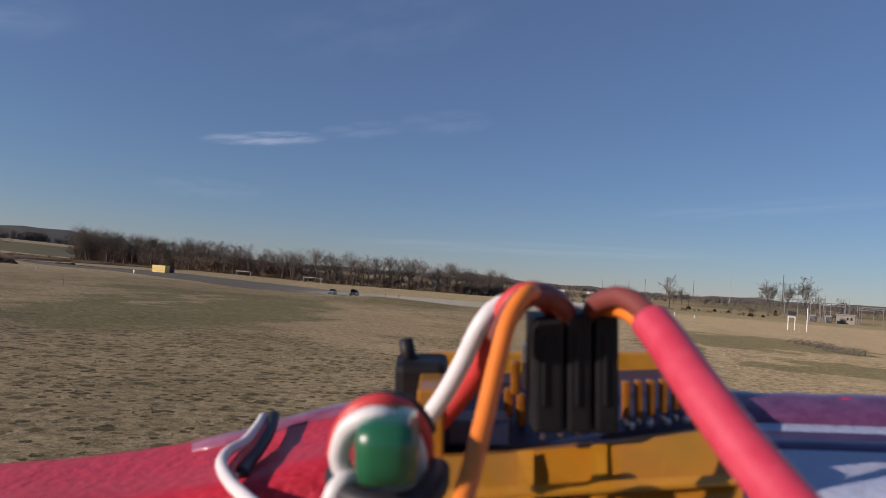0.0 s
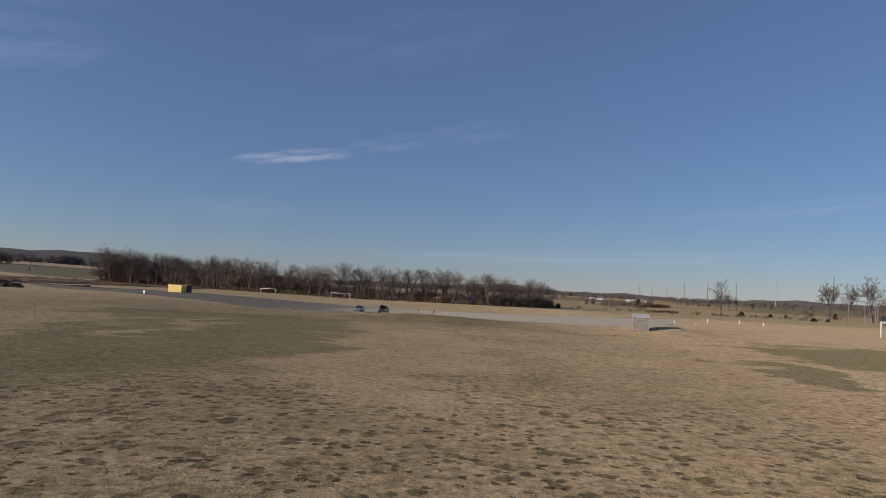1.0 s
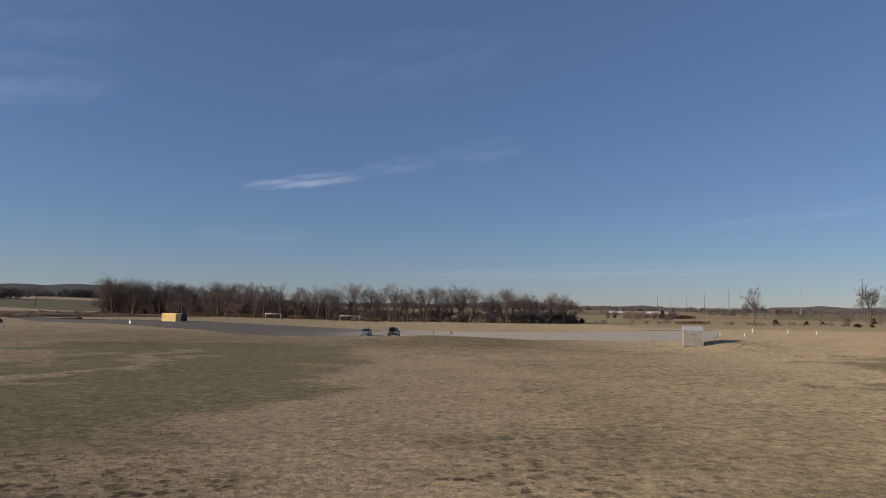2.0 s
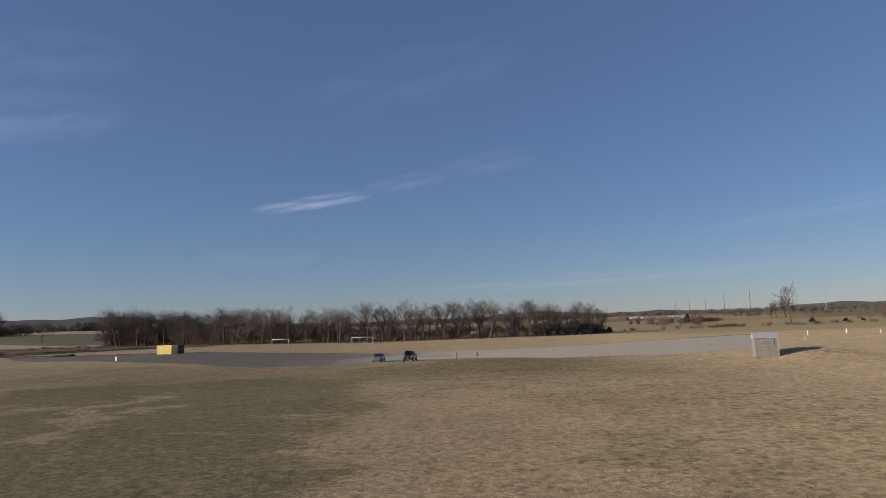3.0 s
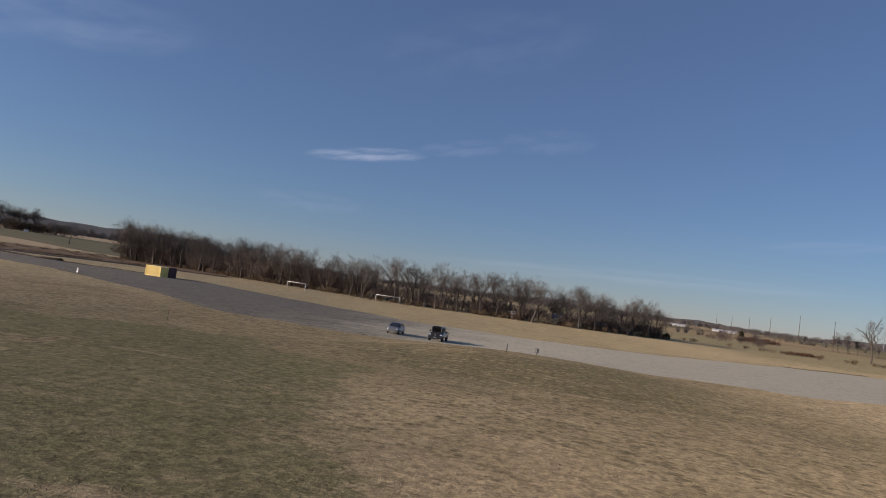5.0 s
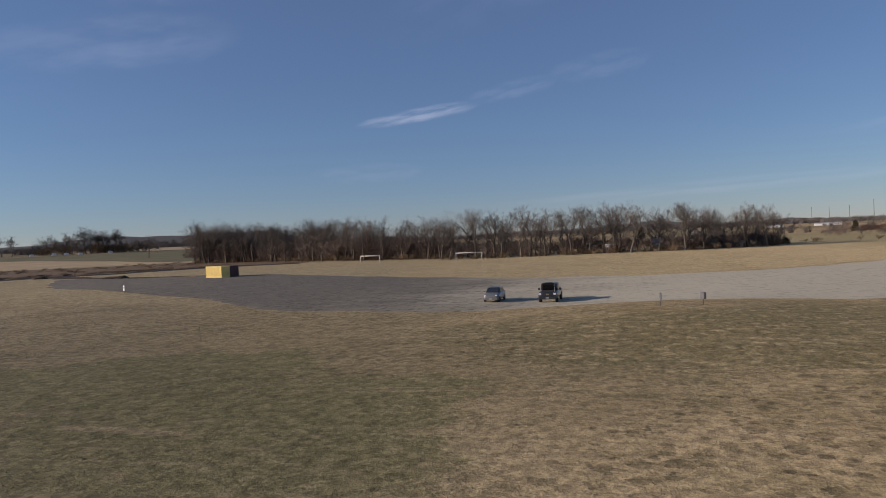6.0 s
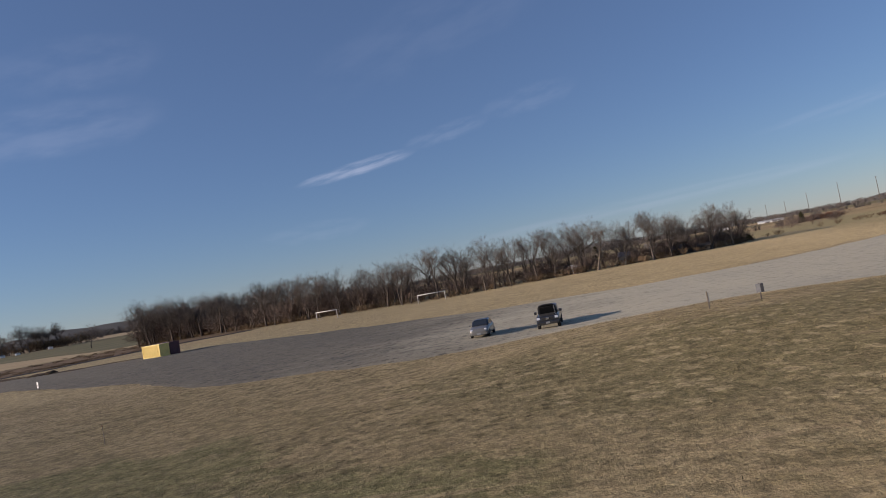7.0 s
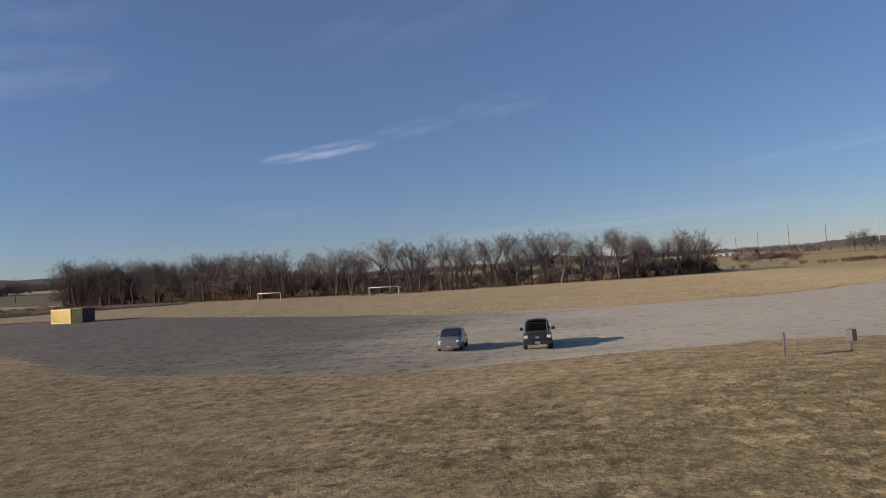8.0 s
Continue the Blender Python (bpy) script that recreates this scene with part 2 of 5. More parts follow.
def gravel_material():
    m = bpy.data.materials.new("gravel")
    m.use_nodes = True
    n, l = m.node_tree.nodes, m.node_tree.links
    b = n["Principled BSDF"]
    b.inputs["Roughness"].default_value = 0.93
    b.inputs["Specular IOR Level"].default_value = 0.2
    p = n.new("ShaderNodeTexCoord").outputs["Object"]
    xyz = n.new("ShaderNodeSeparateXYZ")
    l.new(p, xyz.inputs[0])
    X = xyz.outputs["X"]
    broad, mid, fine = noise_at(n, l, p, 0.06, 5), noise_at(n, l, p, 0.45, 7, 0.8), noise_at(n, l, p, 5.0, 6, 0.85)
    band = noise_at(n, l, p, 0.35, 6, 0.75, (0.3, 1.0, 1.0))
    # darker millings towards the west end, pale crushed stone towards the east
    shift = math_of(n, l, "ADD", math_of(n, l, "MULTIPLY", math_of(n, l, "SUBTRACT", broad, 0.5), 35), math_of(n, l, "MULTIPLY", math_of(n, l, "SUBTRACT", band, 0.5), 30))
    east = ranged(n, l, math_of(n, l, "ADD", X, shift), -44, -8)
    col = mixed(n, l, east, (0.150, 0.134, 0.099), (0.53, 0.475, 0.335))
    col = mixed(n, l, ranged(n, l, mid, 0.54, 0.62, 0, 0.35), col, (0.255, 0.24, 0.18))
    calm = ranged(n, l, east, 0.2, 1.0, 1.0, 0.3)
    col = mixed(n, l, math_of(n, l, "MULTIPLY", calm, ranged(n, l, mid, 0.46, 0.39, 0, 0.6)), col, (0.095, 0.09, 0.077))
    col = mixed(n, l, ranged(n, l, band, 0.57, 0.68, 0, 0.25), col, (0.30, 0.245, 0.165))
    col = mixed(n, l, math_of(n, l, "MULTIPLY", calm, ranged(n, l, band, 0.42, 0.34, 0, 0.3)), col, (0.12, 0.11, 0.095))
    col = mixed(n, l, math_of(n, l, "MULTIPLY", calm, ranged(n, l, fine, 0.51, 0.60, 0, 0.6)), col, (0.09, 0.082, 0.066))
    pit, tone = spots(n, l, p, 1.1, -0.40, 0.34, 0.7, 0.03)
    col = mixed(n, l, math_of(n, l, "MULTIPLY", math_of(n, l, "MULTIPLY", pit, ranged(n, l, east, 0.0, 1.0, 0.85, 0.25)), 1.0), col, (0.075, 0.068, 0.055))
    chip, tone = spots(n, l, p, 2.6, -0.30, 0.40, 0.5)
    col = mixed(n, l, math_of(n, l, "MULTIPLY", chip, 0.22), col, (0.36, 0.33, 0.28))
    l.new(col, b.inputs["Base Color"])
    bp = n.new("ShaderNodeBump")
    bp.inputs["Strength"].default_value, bp.inputs["Distance"].default_value = 1.0, 0.04
    l.new(fine, bp.inputs["Height"])
    l.new(bp.outputs["Normal"], b.inputs["Normal"])
    return m


GRASS, GRAVEL = grass_material(), gravel_material()
STUBBLE = material("stubble", (0.43, 0.335, 0.195), 0.95, scale=0.04, second=(0.33, 0.25, 0.145), bump=0.1, bump_scale=1.2, spec=0.1)
WHEAT = material("winter_wheat", (0.125, 0.122, 0.066), 0.95, scale=0.03, second=(0.18, 0.155, 0.085), bump=0.1, bump_scale=1.2, spec=0.1)
SOIL = material("dark_soil", (0.042, 0.031, 0.022), 0.95, scale=0.8, second=(0.11, 0.08, 0.05), bump=0.15, bump_scale=3, spec=0.1)
# near-black brown that paints the shade under the ditch bank
DITCH_SHADE = material("ditch_shade", (0.016, 0.012, 0.009), 0.8, scale=0.5, second=(0.035, 0.026, 0.018), bump=0.15, bump_scale=3, spec=0.2)
BARK = material("bark", (0.125, 0.104, 0.085), 0.9, scale=1.2, second=(0.07, 0.058, 0.048), bump=0.02, bump_scale=9, spec=0.2)
PALE_BARK = material("pale_bark", (0.155, 0.13, 0.103), 0.9, scale=0.8, second=(0.08, 0.067, 0.053), bump=0.02, bump_scale=9, spec=0.2)
TWIG = material("twig", (0.165, 0.138, 0.115), 0.9, scale=0.5, second=(0.105, 0.088, 0.072), island=0.35, spec=0.2)
BRUSH = material("brush", (0.185, 0.142, 0.115), 0.95, scale=0.15, second=(0.125, 0.095, 0.076), island=0.45, spec=0.1)
WEEDS = material("dry_weeds", (0.205, 0.145, 0.088), 0.95, scale=0.35, second=(0.10, 0.072, 0.045), bump=0.2, bump_scale=1.5, island=0.4, spec=0.1)
RUSSET = material("russet_brush", (0.17, 0.075, 0.045), 0.95, scale=0.4, second=(0.10, 0.06, 0.04), island=0.4, spec=0.1)
CEDAR = material("cedar", (0.030, 0.034, 0.016), 0.9, scale=1.0, second=(0.05, 0.045, 0.022), island=0.4, spec=0.1)
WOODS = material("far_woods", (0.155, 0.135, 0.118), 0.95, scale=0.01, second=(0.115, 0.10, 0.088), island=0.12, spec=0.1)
PALE_TUFT = material("pale_grass", (0.40, 0.315, 0.185), 0.95, scale=0.25, second=(0.25, 0.20, 0.105), island=0.4, spec=0.1)
OLIVE_TUFT = material("olive_tuft", (0.21, 0.17, 0.085), 0.95, scale=0.25, second=(0.13, 0.115, 0.055), island=0.45, spec=0.1)
TUFT = material("grass_tuft", (0.27, 0.205, 0.11), 0.95, scale=0.25, second=(0.14, 0.125, 0.055), island=0.45, spec=0.1)
WHITE = material("white_paint", (0.78, 0.77, 0.74), 0.55, vary=0.12, scale=2.0, bump=0.002)
DULL_WHITE = material("weathered_white_paint", (0.60, 0.58, 0.53), 0.6, vary=0.2, scale=2.0, bump=0.002)
YELLOW = material("yellow_paint", (0.84, 0.66, 0.21), 0.5, vary=0.18, scale=0.9, bump=0.004)
PURPLE = material("dark_paint", (0.10, 0.034, 0.044), 0.5, vary=0.4, scale=0.9, bump=0.004)
STEEL = material("galvanised_steel", (0.50, 0.50, 0.49), 0.5, 0.25, vary=0.3, scale=2.5)
DULL_STEEL = material("dull_steel", (0.30, 0.295, 0.285), 0.6, 0.2, vary=0.3, scale=2.5)
DARK_STEEL = material("dark_steel", (0.09, 0.09, 0.095), 0.5, 0.5, vary=0.4, scale=2.5)
WOOD = material("weathered_wood", (0.15, 0.12, 0.09), 0.9, vary=0.45, scale=3.0, bump=0.01)
CONCRETE = material("painted_block", (0.275, 0.258, 0.21), 0.85, scale=1.1, second=(0.215, 0.20, 0.165), bump=0.01, bump_scale=14)
ROOFING = material("pale_roofing", (0.42, 0.42, 0.40), 0.6, vary=0.2, scale=1.4)
GREY_ROOF = material("grey_roof", (0.20, 0.19, 0.19), 0.7, vary=0.3, scale=0.7)
GLASS_DARK = material("window_glass", (0.02, 0.025, 0.03), 0.06, spec=0.8)
RUBBER = material("rubber", (0.02, 0.02, 0.02), 0.85, vary=0.3, scale=8)
CHROME = material("chrome", (0.7, 0.7, 0.72), 0.15, 1.0)
SILVER_BLUE = material("silver_paint", (0.175, 0.17, 0.152), 0.34, 0.25, vary=0.08, scale=3, coat=0.8)
GRAPHITE = material("graphite_paint", (0.035, 0.036, 0.04), 0.28, 0.4, vary=0.15, scale=3, coat=0.8)
PLASTIC_BLACK = material("black_board", (0.022, 0.023, 0.03), 0.5, vary=0.4, scale=3)
LAMP_LENS = material("lamp_lens", (0.75, 0.77, 0.8), 0.1, 0.3, coat=1.0)
RED_LENS = material("red_lens", (0.4, 0.02, 0.02), 0.2, coat=1.0)
SIGN_BACK = material("sign_back", (0.33, 0.34, 0.34), 0.5, 0.6, vary=0.25, scale=5)


# ================= mesh helpers =================
def mesh_of(name, verts, faces, mat, smooth=False):
    """A mesh from arrays; faces all of one size in one array, or lists."""
    me = bpy.data.meshes.new(name)
    if isinstance(faces, np.ndarray):
        k = faces.shape[1]
        me.vertices.add(len(verts))
        me.vertices.foreach_set("co", np.asarray(verts, np.float32).ravel())
        me.loops.add(faces.size)
        me.loops.foreach_set("vertex_index", faces.astype(np.int32).ravel())
        me.polygons.add(len(faces))
        me.polygons.foreach_set("loop_start", np.arange(0, faces.size, k, dtype=np.int32))
        me.update(calc_edges=True)
    else:
        me.from_pydata([tuple(v) for v in verts], [], [tuple(f) for f in faces])
        me.update()
    if smooth:
        me.polygons.foreach_set("use_smooth", np.ones(len(me.polygons), bool))
    me.materials.append(mat)
    return me


def part(name, bm, mat, parent=None, label="", smooth=False):
    """Links a bmesh as one mesh object, under a thing or a part."""
    me = bpy.data.meshes.new(name)
    bmesh.ops.recalc_face_normals(bm, faces=bm.faces)
    bm.to_mesh(me)
    bm.free()
    if smooth:
        me.polygons.foreach_set("use_smooth", np.ones(len(me.polygons), bool))
    me.materials.append(mat)
    ob = new(name, me)
    ob.parent = parent
    if label:
        tagged(ob, label)
    return ob


def linked(name, me, parent=None, label=""):
    ob = new(name, me)
    ob.parent = parent
    return tagged(ob, label)


def thing(name, m, label, category, group=""):
    ob = new(name)
    ob.matrix_basis = m
    return tagged(ob, label, category, group)


def add_box(bm, size, at=(0, 0, 0), turn=None, bevel=0.0, taper=1.0):
    """A box centred at a place, with softened edges; taper narrows its top."""
    ret = bmesh.ops.create_cube(bm, size=1.0)
    vs = ret["verts"]
    for v in vs:
        k = taper if v.co.z > 0 else 1.0
        v.co = Vector((v.co.x * size[0] * k, v.co.y * size[1] * k, v.co.z * size[2]))
    if bevel:
        es = list({e for v in vs for e in v.link_edges})
        made = bmesh.ops.bevel(bm, geom=es, offset=bevel, segments=2, affect="EDGES", profile=0.6)
        vs = list({v for f in made["faces"] for v in f.verts} | {v for v in vs if v.is_valid})
    m = Matrix.Translation(at) @ (turn.to_4x4() if turn else Matrix())
    bmesh.ops.transform(bm, matrix=m, verts=vs)
    return bm


def box(size, at=(0, 0, 0), turn=None, bevel=0.0, taper=1.0):
    return add_box(bmesh.new(), size, at, turn, bevel, taper)


def add_tube(bm, points, radii, sides=8, caps=True):
    """A round tube along points, its radius given at each."""
    pts = [Vector(p) for p in points]
    if isinstance(radii, (int, float)):
        radii = [radii] * len(pts)
    rings, ref = [], None
    for i, p in enumerate(pts):
        t = (pts[min(i + 1, len(pts) - 1)] - pts[max(i - 1, 0)]).normalized()
        if ref is None:
            ref = t.orthogonal().normalized()
        ref = (ref - t * ref.dot(t)).normalized()
        other = t.cross(ref)
        rings.append([bm.verts.new(p + (ref * math.cos(a) + other * math.sin(a)) * radii[i]) for a in (2 * math.pi * k / sides for k in range(sides))])
    for a, b in zip(rings, rings[1:]):
        for k in range(sides):
            bm.faces.new((a[k], a[(k + 1) % sides], b[(k + 1) % sides], b[k]))
    if caps:
        bm.faces.new(rings[0][::-1])
        bm.faces.new(rings[-1])
    return bm


def tube(points, radii, sides=8):
    return add_tube(bmesh.new(), points, radii, sides)


def eased(points, steps=6):
    """A smooth line through points (Catmull-Rom)."""
    p = [Vector(q) for q in points]
    p = [p[0] * 2 - p[1], *p, p[-1] * 2 - p[-2]]
    out = []
    for i in range(1, len(p) - 2):
        for k in range(steps):
            t = k / steps
            out.append(0.5 * (2 * p[i] + (p[i + 1] - p[i - 1]) * t + (2 * p[i - 1] - 5 * p[i] + 4 * p[i + 1] - p[i + 2]) * t * t + (3 * p[i] - p[i - 1] - 3 * p[i + 1] + p[i + 2]) * t ** 3))
    return out + [p[-2]]


def loft(rings, caps=True):
    """A skin over closed rings of equal count."""
    bm = bmesh.new()
    made = [[bm.verts.new(v) for v in r] for r in rings]
    n = len(made[0])
    for a, b in zip(made, made[1:]):
        for k in range(n):
            bm.faces.new((a[k], a[(k + 1) % n], b[(k + 1) % n], b[k]))
    if caps:
        bm.faces.new(made[0][::-1])
        bm.faces.new(made[-1])
    return bm


# ================= the lie of the land =================
KNOTS = np.array([(-87.5, 211, 0.58, 22), (-80.4, 176.6, 0.55, 18), (-81, 275, 0.15, 20), (-54, 282, -0.37, 16), (-25.5, 157, -0.06, 12),
                  (-11.8, 142.8, 0.83, 8), (-9.1, 143.8, 0.80, 8), (-42.2, 137.5, -0.42, 14), (28, 141, -0.08, 16), (-19.5, 156.5, -0.10, 9), (34.6, 145.8, 1.05, 4.5)])


def bumps(x, y):
    return np.stack([np.exp(-((x - k[0]) ** 2 + (y - k[1]) ** 2) / (2 * k[3] ** 2)) for k in KNOTS], -1)


KNOT_WEIGHTS = np.linalg.solve(bumps(KNOTS[:, 0], KNOTS[:, 1]) + 0.02 * np.eye(len(KNOTS)), KNOTS[:, 2])


def smooth(a, b, v):
    t = np.clip((v - a) / (b - a), 0, 1)
    return t * t * (3 - 2 * t)


def ground_z(x, y):
    """Height of the ground: a level field with soft swells, land that climbs to the west, and low hills far off."""
    x, y = np.asarray(x, float), np.asarray(y, float)
    z = bumps(x, y) @ KNOT_WEIGHTS
    dx, dy = x + 15, y - 100
    d, az = np.hypot(dx, dy), np.degrees(np.arctan2(dx, dy))
    west = smooth(-20, -37, az) * smooth(-150, -110, az)
    z = z + west * 14 * smooth(330, 1150, d) + (1 - west) * 6 * smooth(380, 1200, d)
    crest = 17 + 33 * west * (0.5 + 0.5 * smooth(-48, -39, az)) + 7 * np.sin(az * 0.21 + 1.0) + 5 * np.sin(az * 0.57) + 2.0 * np.sin(az * 1.9 + 2) 
    return z + crest * smooth(1300, 2300, d) + 0.05 * np.sin(x * 0.31 + 1) * np.sin(y * 0.27)


def gz(x, y):
    return float(ground_z(x, y))


def build_ground():
    radii = np.concatenate([np.arange(0, 60, 3.0), np.arange(60, 330, 4.0), np.geomspace(330, 4600, 60)])
    az = np.linspace(0, 2 * np.pi, 361)[:-1]
    r, a = np.meshgrid(radii[1:], az, indexing="ij")
    x, y = -15 + r * np.sin(a), 100 + r * np.cos(a)
    verts = np.stack([x, y, ground_z(x, y)], -1).reshape(-1, 3)
    verts = np.concatenate([verts, [[-15, 100, gz(-15, 100)]]])
    n, m = len(az), len(radii) - 1
    i, j = np.meshgrid(np.arange(m - 1), np.arange(n), indexing="ij")
    q = np.stack([i * n + j, (i + 1) * n + j, (i + 1) * n + (j + 1) % n, i * n + (j + 1) % n], -1).reshape(-1, 4)[:, ::-1]
    tri = np.concatenate([q[:, [0, 1, 2]], q[:, [0, 2, 3]]])
    c = len(verts) - 1
    fan = np.stack([np.arange(n), np.full(n, c), (np.arange(n) + 1) % n], -1)[:, ::-1]
    fan = fan[:, [1, 0, 2]]
    ob = new("ground", mesh_of("ground", verts, np.concatenate([tri, fan]), GRASS, True))
    return tagged(ob, "dry winter grass field with greener patches, rising to low wooded hills", "ground", kind="structure")


def resample(line, n):
    line = np.array(line, float)
    s = np.concatenate([[0], np.cumsum(np.hypot(*np.diff(line, axis=0).T))])
    t = np.linspace(0, s[-1], n)
    return np.stack([np.interp(t, s, line[:, 0]), np.interp(t, s, line[:, 1])], -1)


def sheet(name, near, far, along, across, mat, lift, label, category, fray=0.0, seed=1):
    """A sheet laid on the ground between two lines, with frayed edges."""
    rng = np.random.default_rng(seed)
    a, b = resample(near, along), resample(far, along)

    def wobble():
        w = np.zeros((along, 2))
        for k in (3, 7, 15):
            w += np.stack([np.interp(np.arange(along), np.linspace(0, along, along // k + 2), rng.normal(0, 1, along // k + 2)) for _ in range(2)], -1) * (k / 15) ** 0.6
        return w * fray

    a, b = a + wobble(), b + wobble()
    t = np.linspace(0, 1, across)[:, None, None]
    g = a[None] * (1 - t) + b[None] * t
    rise = np.full(across, lift)
    rise[0], rise[-1] = -0.04, -0.04  # edges sink into the turf
    verts = np.concatenate([g, (ground_z(g[..., 0], g[..., 1]) + rise[:, None])[..., None]], -1).reshape(-1, 3)
    i, j = np.meshgrid(np.arange(across - 1), np.arange(along - 1), indexing="ij")
    q = np.stack([i * along + j, i * along + j + 1, (i + 1) * along + j + 1, (i + 1) * along + j], -1).reshape(-1, 4)
    return tagged(new(name, mesh_of(name, verts, q, mat, True)), label, category, kind="structure")


build_ground()
sheet("gravel_lot",
      [(-150, 238), (-136, 220), (-118, 201.5), (-100, 187.5), (-80, 176), (-62, 165.8), (-48, 156), (-40, 152.6), (-34, 150.6), (-28, 150), (-14, 149), (-4, 151.5), (21, 157), (33, 163), (39, 169)],
      [(-152, 241), (-142, 238.5), (-130, 233), (-114, 226), (-97, 222.5), (-79, 216), (-60, 206.5), (-42, 196.5), (-35, 192.5), (-25, 188.5), (-10, 188), (3, 191), (14, 198), (25, 207.5), (38, 219), (62, 234)],
      400, 90, GRAVEL, 0.05, "wide gravel lot of dark millings and pale crushed stone", "gravel lot", 0.45, 3)


def polar(az, d, ox=-13.6, oy=94.0):
    return ox + d * math.sin(radians(az)), oy + d * math.cos(radians(az))


STRAW_NEAR, STRAW_FAR = ((-66, 395), (-52, 398), (-45, 398), (-40, 388), (-35.5, 374), (-31, 360)), ((-66, 740), (-52, 690), (-45.5, 615), (-42.9, 549), (-40.2, 497), (-37.3, 424), (-35.5, 398), (-31, 366))
DITCH = ((-70, 205), (-52, 222), (-45, 226), (-40, 225), (-35, 236), (-31, 240), (-26, 236))
sheet("stubble_field", [polar(a, d) for a, d in STRAW_NEAR], [polar(a, d) for a, d in STRAW_FAR], 60, 20, STUBBLE, 0.25, "pale straw-coloured stubble field on the slope", "field", 2.0, 5)
sheet("wheat_field", [polar(a, d + 6) for a, d in STRAW_FAR], [polar(a, d) for a, d in ((-66, 770), (-43, 765), (-36, 770), (-31, 790))],
      60, 16, WHEAT, 0.3, "dull green winter wheat field on the slope", "field", 2.0, 6)
sheet("rough_strip", [polar(a, d + 12) for a, d in DITCH], [polar(a, d - 8) for a, d in STRAW_NEAR], 70, 14, WEEDS, 0.12, "strip of brown weeds and scrub along a ditch", "scrub", 4.0, 7)
# dark strip laid on as the shadow line below the ditch bank
sheet("ditch_edge", [polar(a, d - 2.5) for a, d in DITCH], [polar(a, d + 10) for a, d in DITCH], 90, 5, DITCH_SHADE, 0.15, "dark strip along a ditch, painted as the shade of its bank", "ditch", 0.9, 8)
sheet("far_stubble", [polar(a, d) for a, d in ((-40, 800), (-35, 800), (-29, 810))], [polar(a, d) for a, d in ((-40, 960), (-35, 1010), (-29, 1010))], 40, 8, STUBBLE, 0.5, "pale stubble field beyond the wheat", "field", 2.0, 11)
sheet("gravel_rim", [(3, 191.8), (14, 198.9), (25, 208.6), (38, 220)], [(3, 192.6), (14, 199.8), (25, 209.6), (38, 221.2)], 90, 4, PALE_TUFT, 0.045, "thin rim of pale dry grass along the gravel", "grass bank", 0.5, 12)
sheet("gravel_bank", [(38.5, 220.4), (47, 225.6), (60, 234)], [(38.5, 221.8), (47, 227.2), (60, 235.4)], 60, 4, TUFT, 0.12, "thin weedy bank of bare soil along the gravel", "soil bank", 0.4, 14)
sheet("lot_bank", [(-160, 244), (-147, 241.6), (-129, 233.8), (-114, 227), (-96, 223.2)], [(-160, 246.5), (-146, 244.6), (-127, 237), (-112, 230), (-95, 224.5)], 90, 4, SOIL, 0.14, "low bank of dark bare soil along the gravel", "soil bank", 0.5, 13)
sheet("track", [(-150, 244), (-190, 262), (-250, 282)], [(-146, 250), (-188, 268), (-250, 289)], 40, 5, SOIL, 0.06, "bare dirt track leading to the gravel", "dirt track", 0.6, 9)


# ================= trees and scrub =================
def segments_to_mesh(segs, sides_of):
    """Tapered limbs, one short tube a segment."""
    verts, faces, base = [], [], 0
    for p, q, r0, r1, level in segs:
        k = sides_of(level)
        t = (q - p)
        ln = np.linalg.norm(t)
        if ln < 1e-6:
            continue
        t = t / ln
        ref = np.array([1.0, 0, 0]) if abs(t[0]) < 0.8 else np.array([0, 1.0, 0])
        u = np.cross(t, ref)
        u /= np.linalg.norm(u)
        w = np.cross(t, u)
        ang = 2 * np.pi * np.arange(k) / k
        ring = np.cos(ang)[:, None] * u + np.sin(ang)[:, None] * w
        verts.append(p + ring * r0)
        verts.append(q + ring * r1)
        i = np.arange(k)
        j = (i + 1) % k
        faces.append(np.concatenate([np.stack([i, j, j + k], -1), np.stack([i, j + k, i + k], -1)]) + base)
        base += 2 * k
    return np.concatenate(verts), np.concatenate(faces)


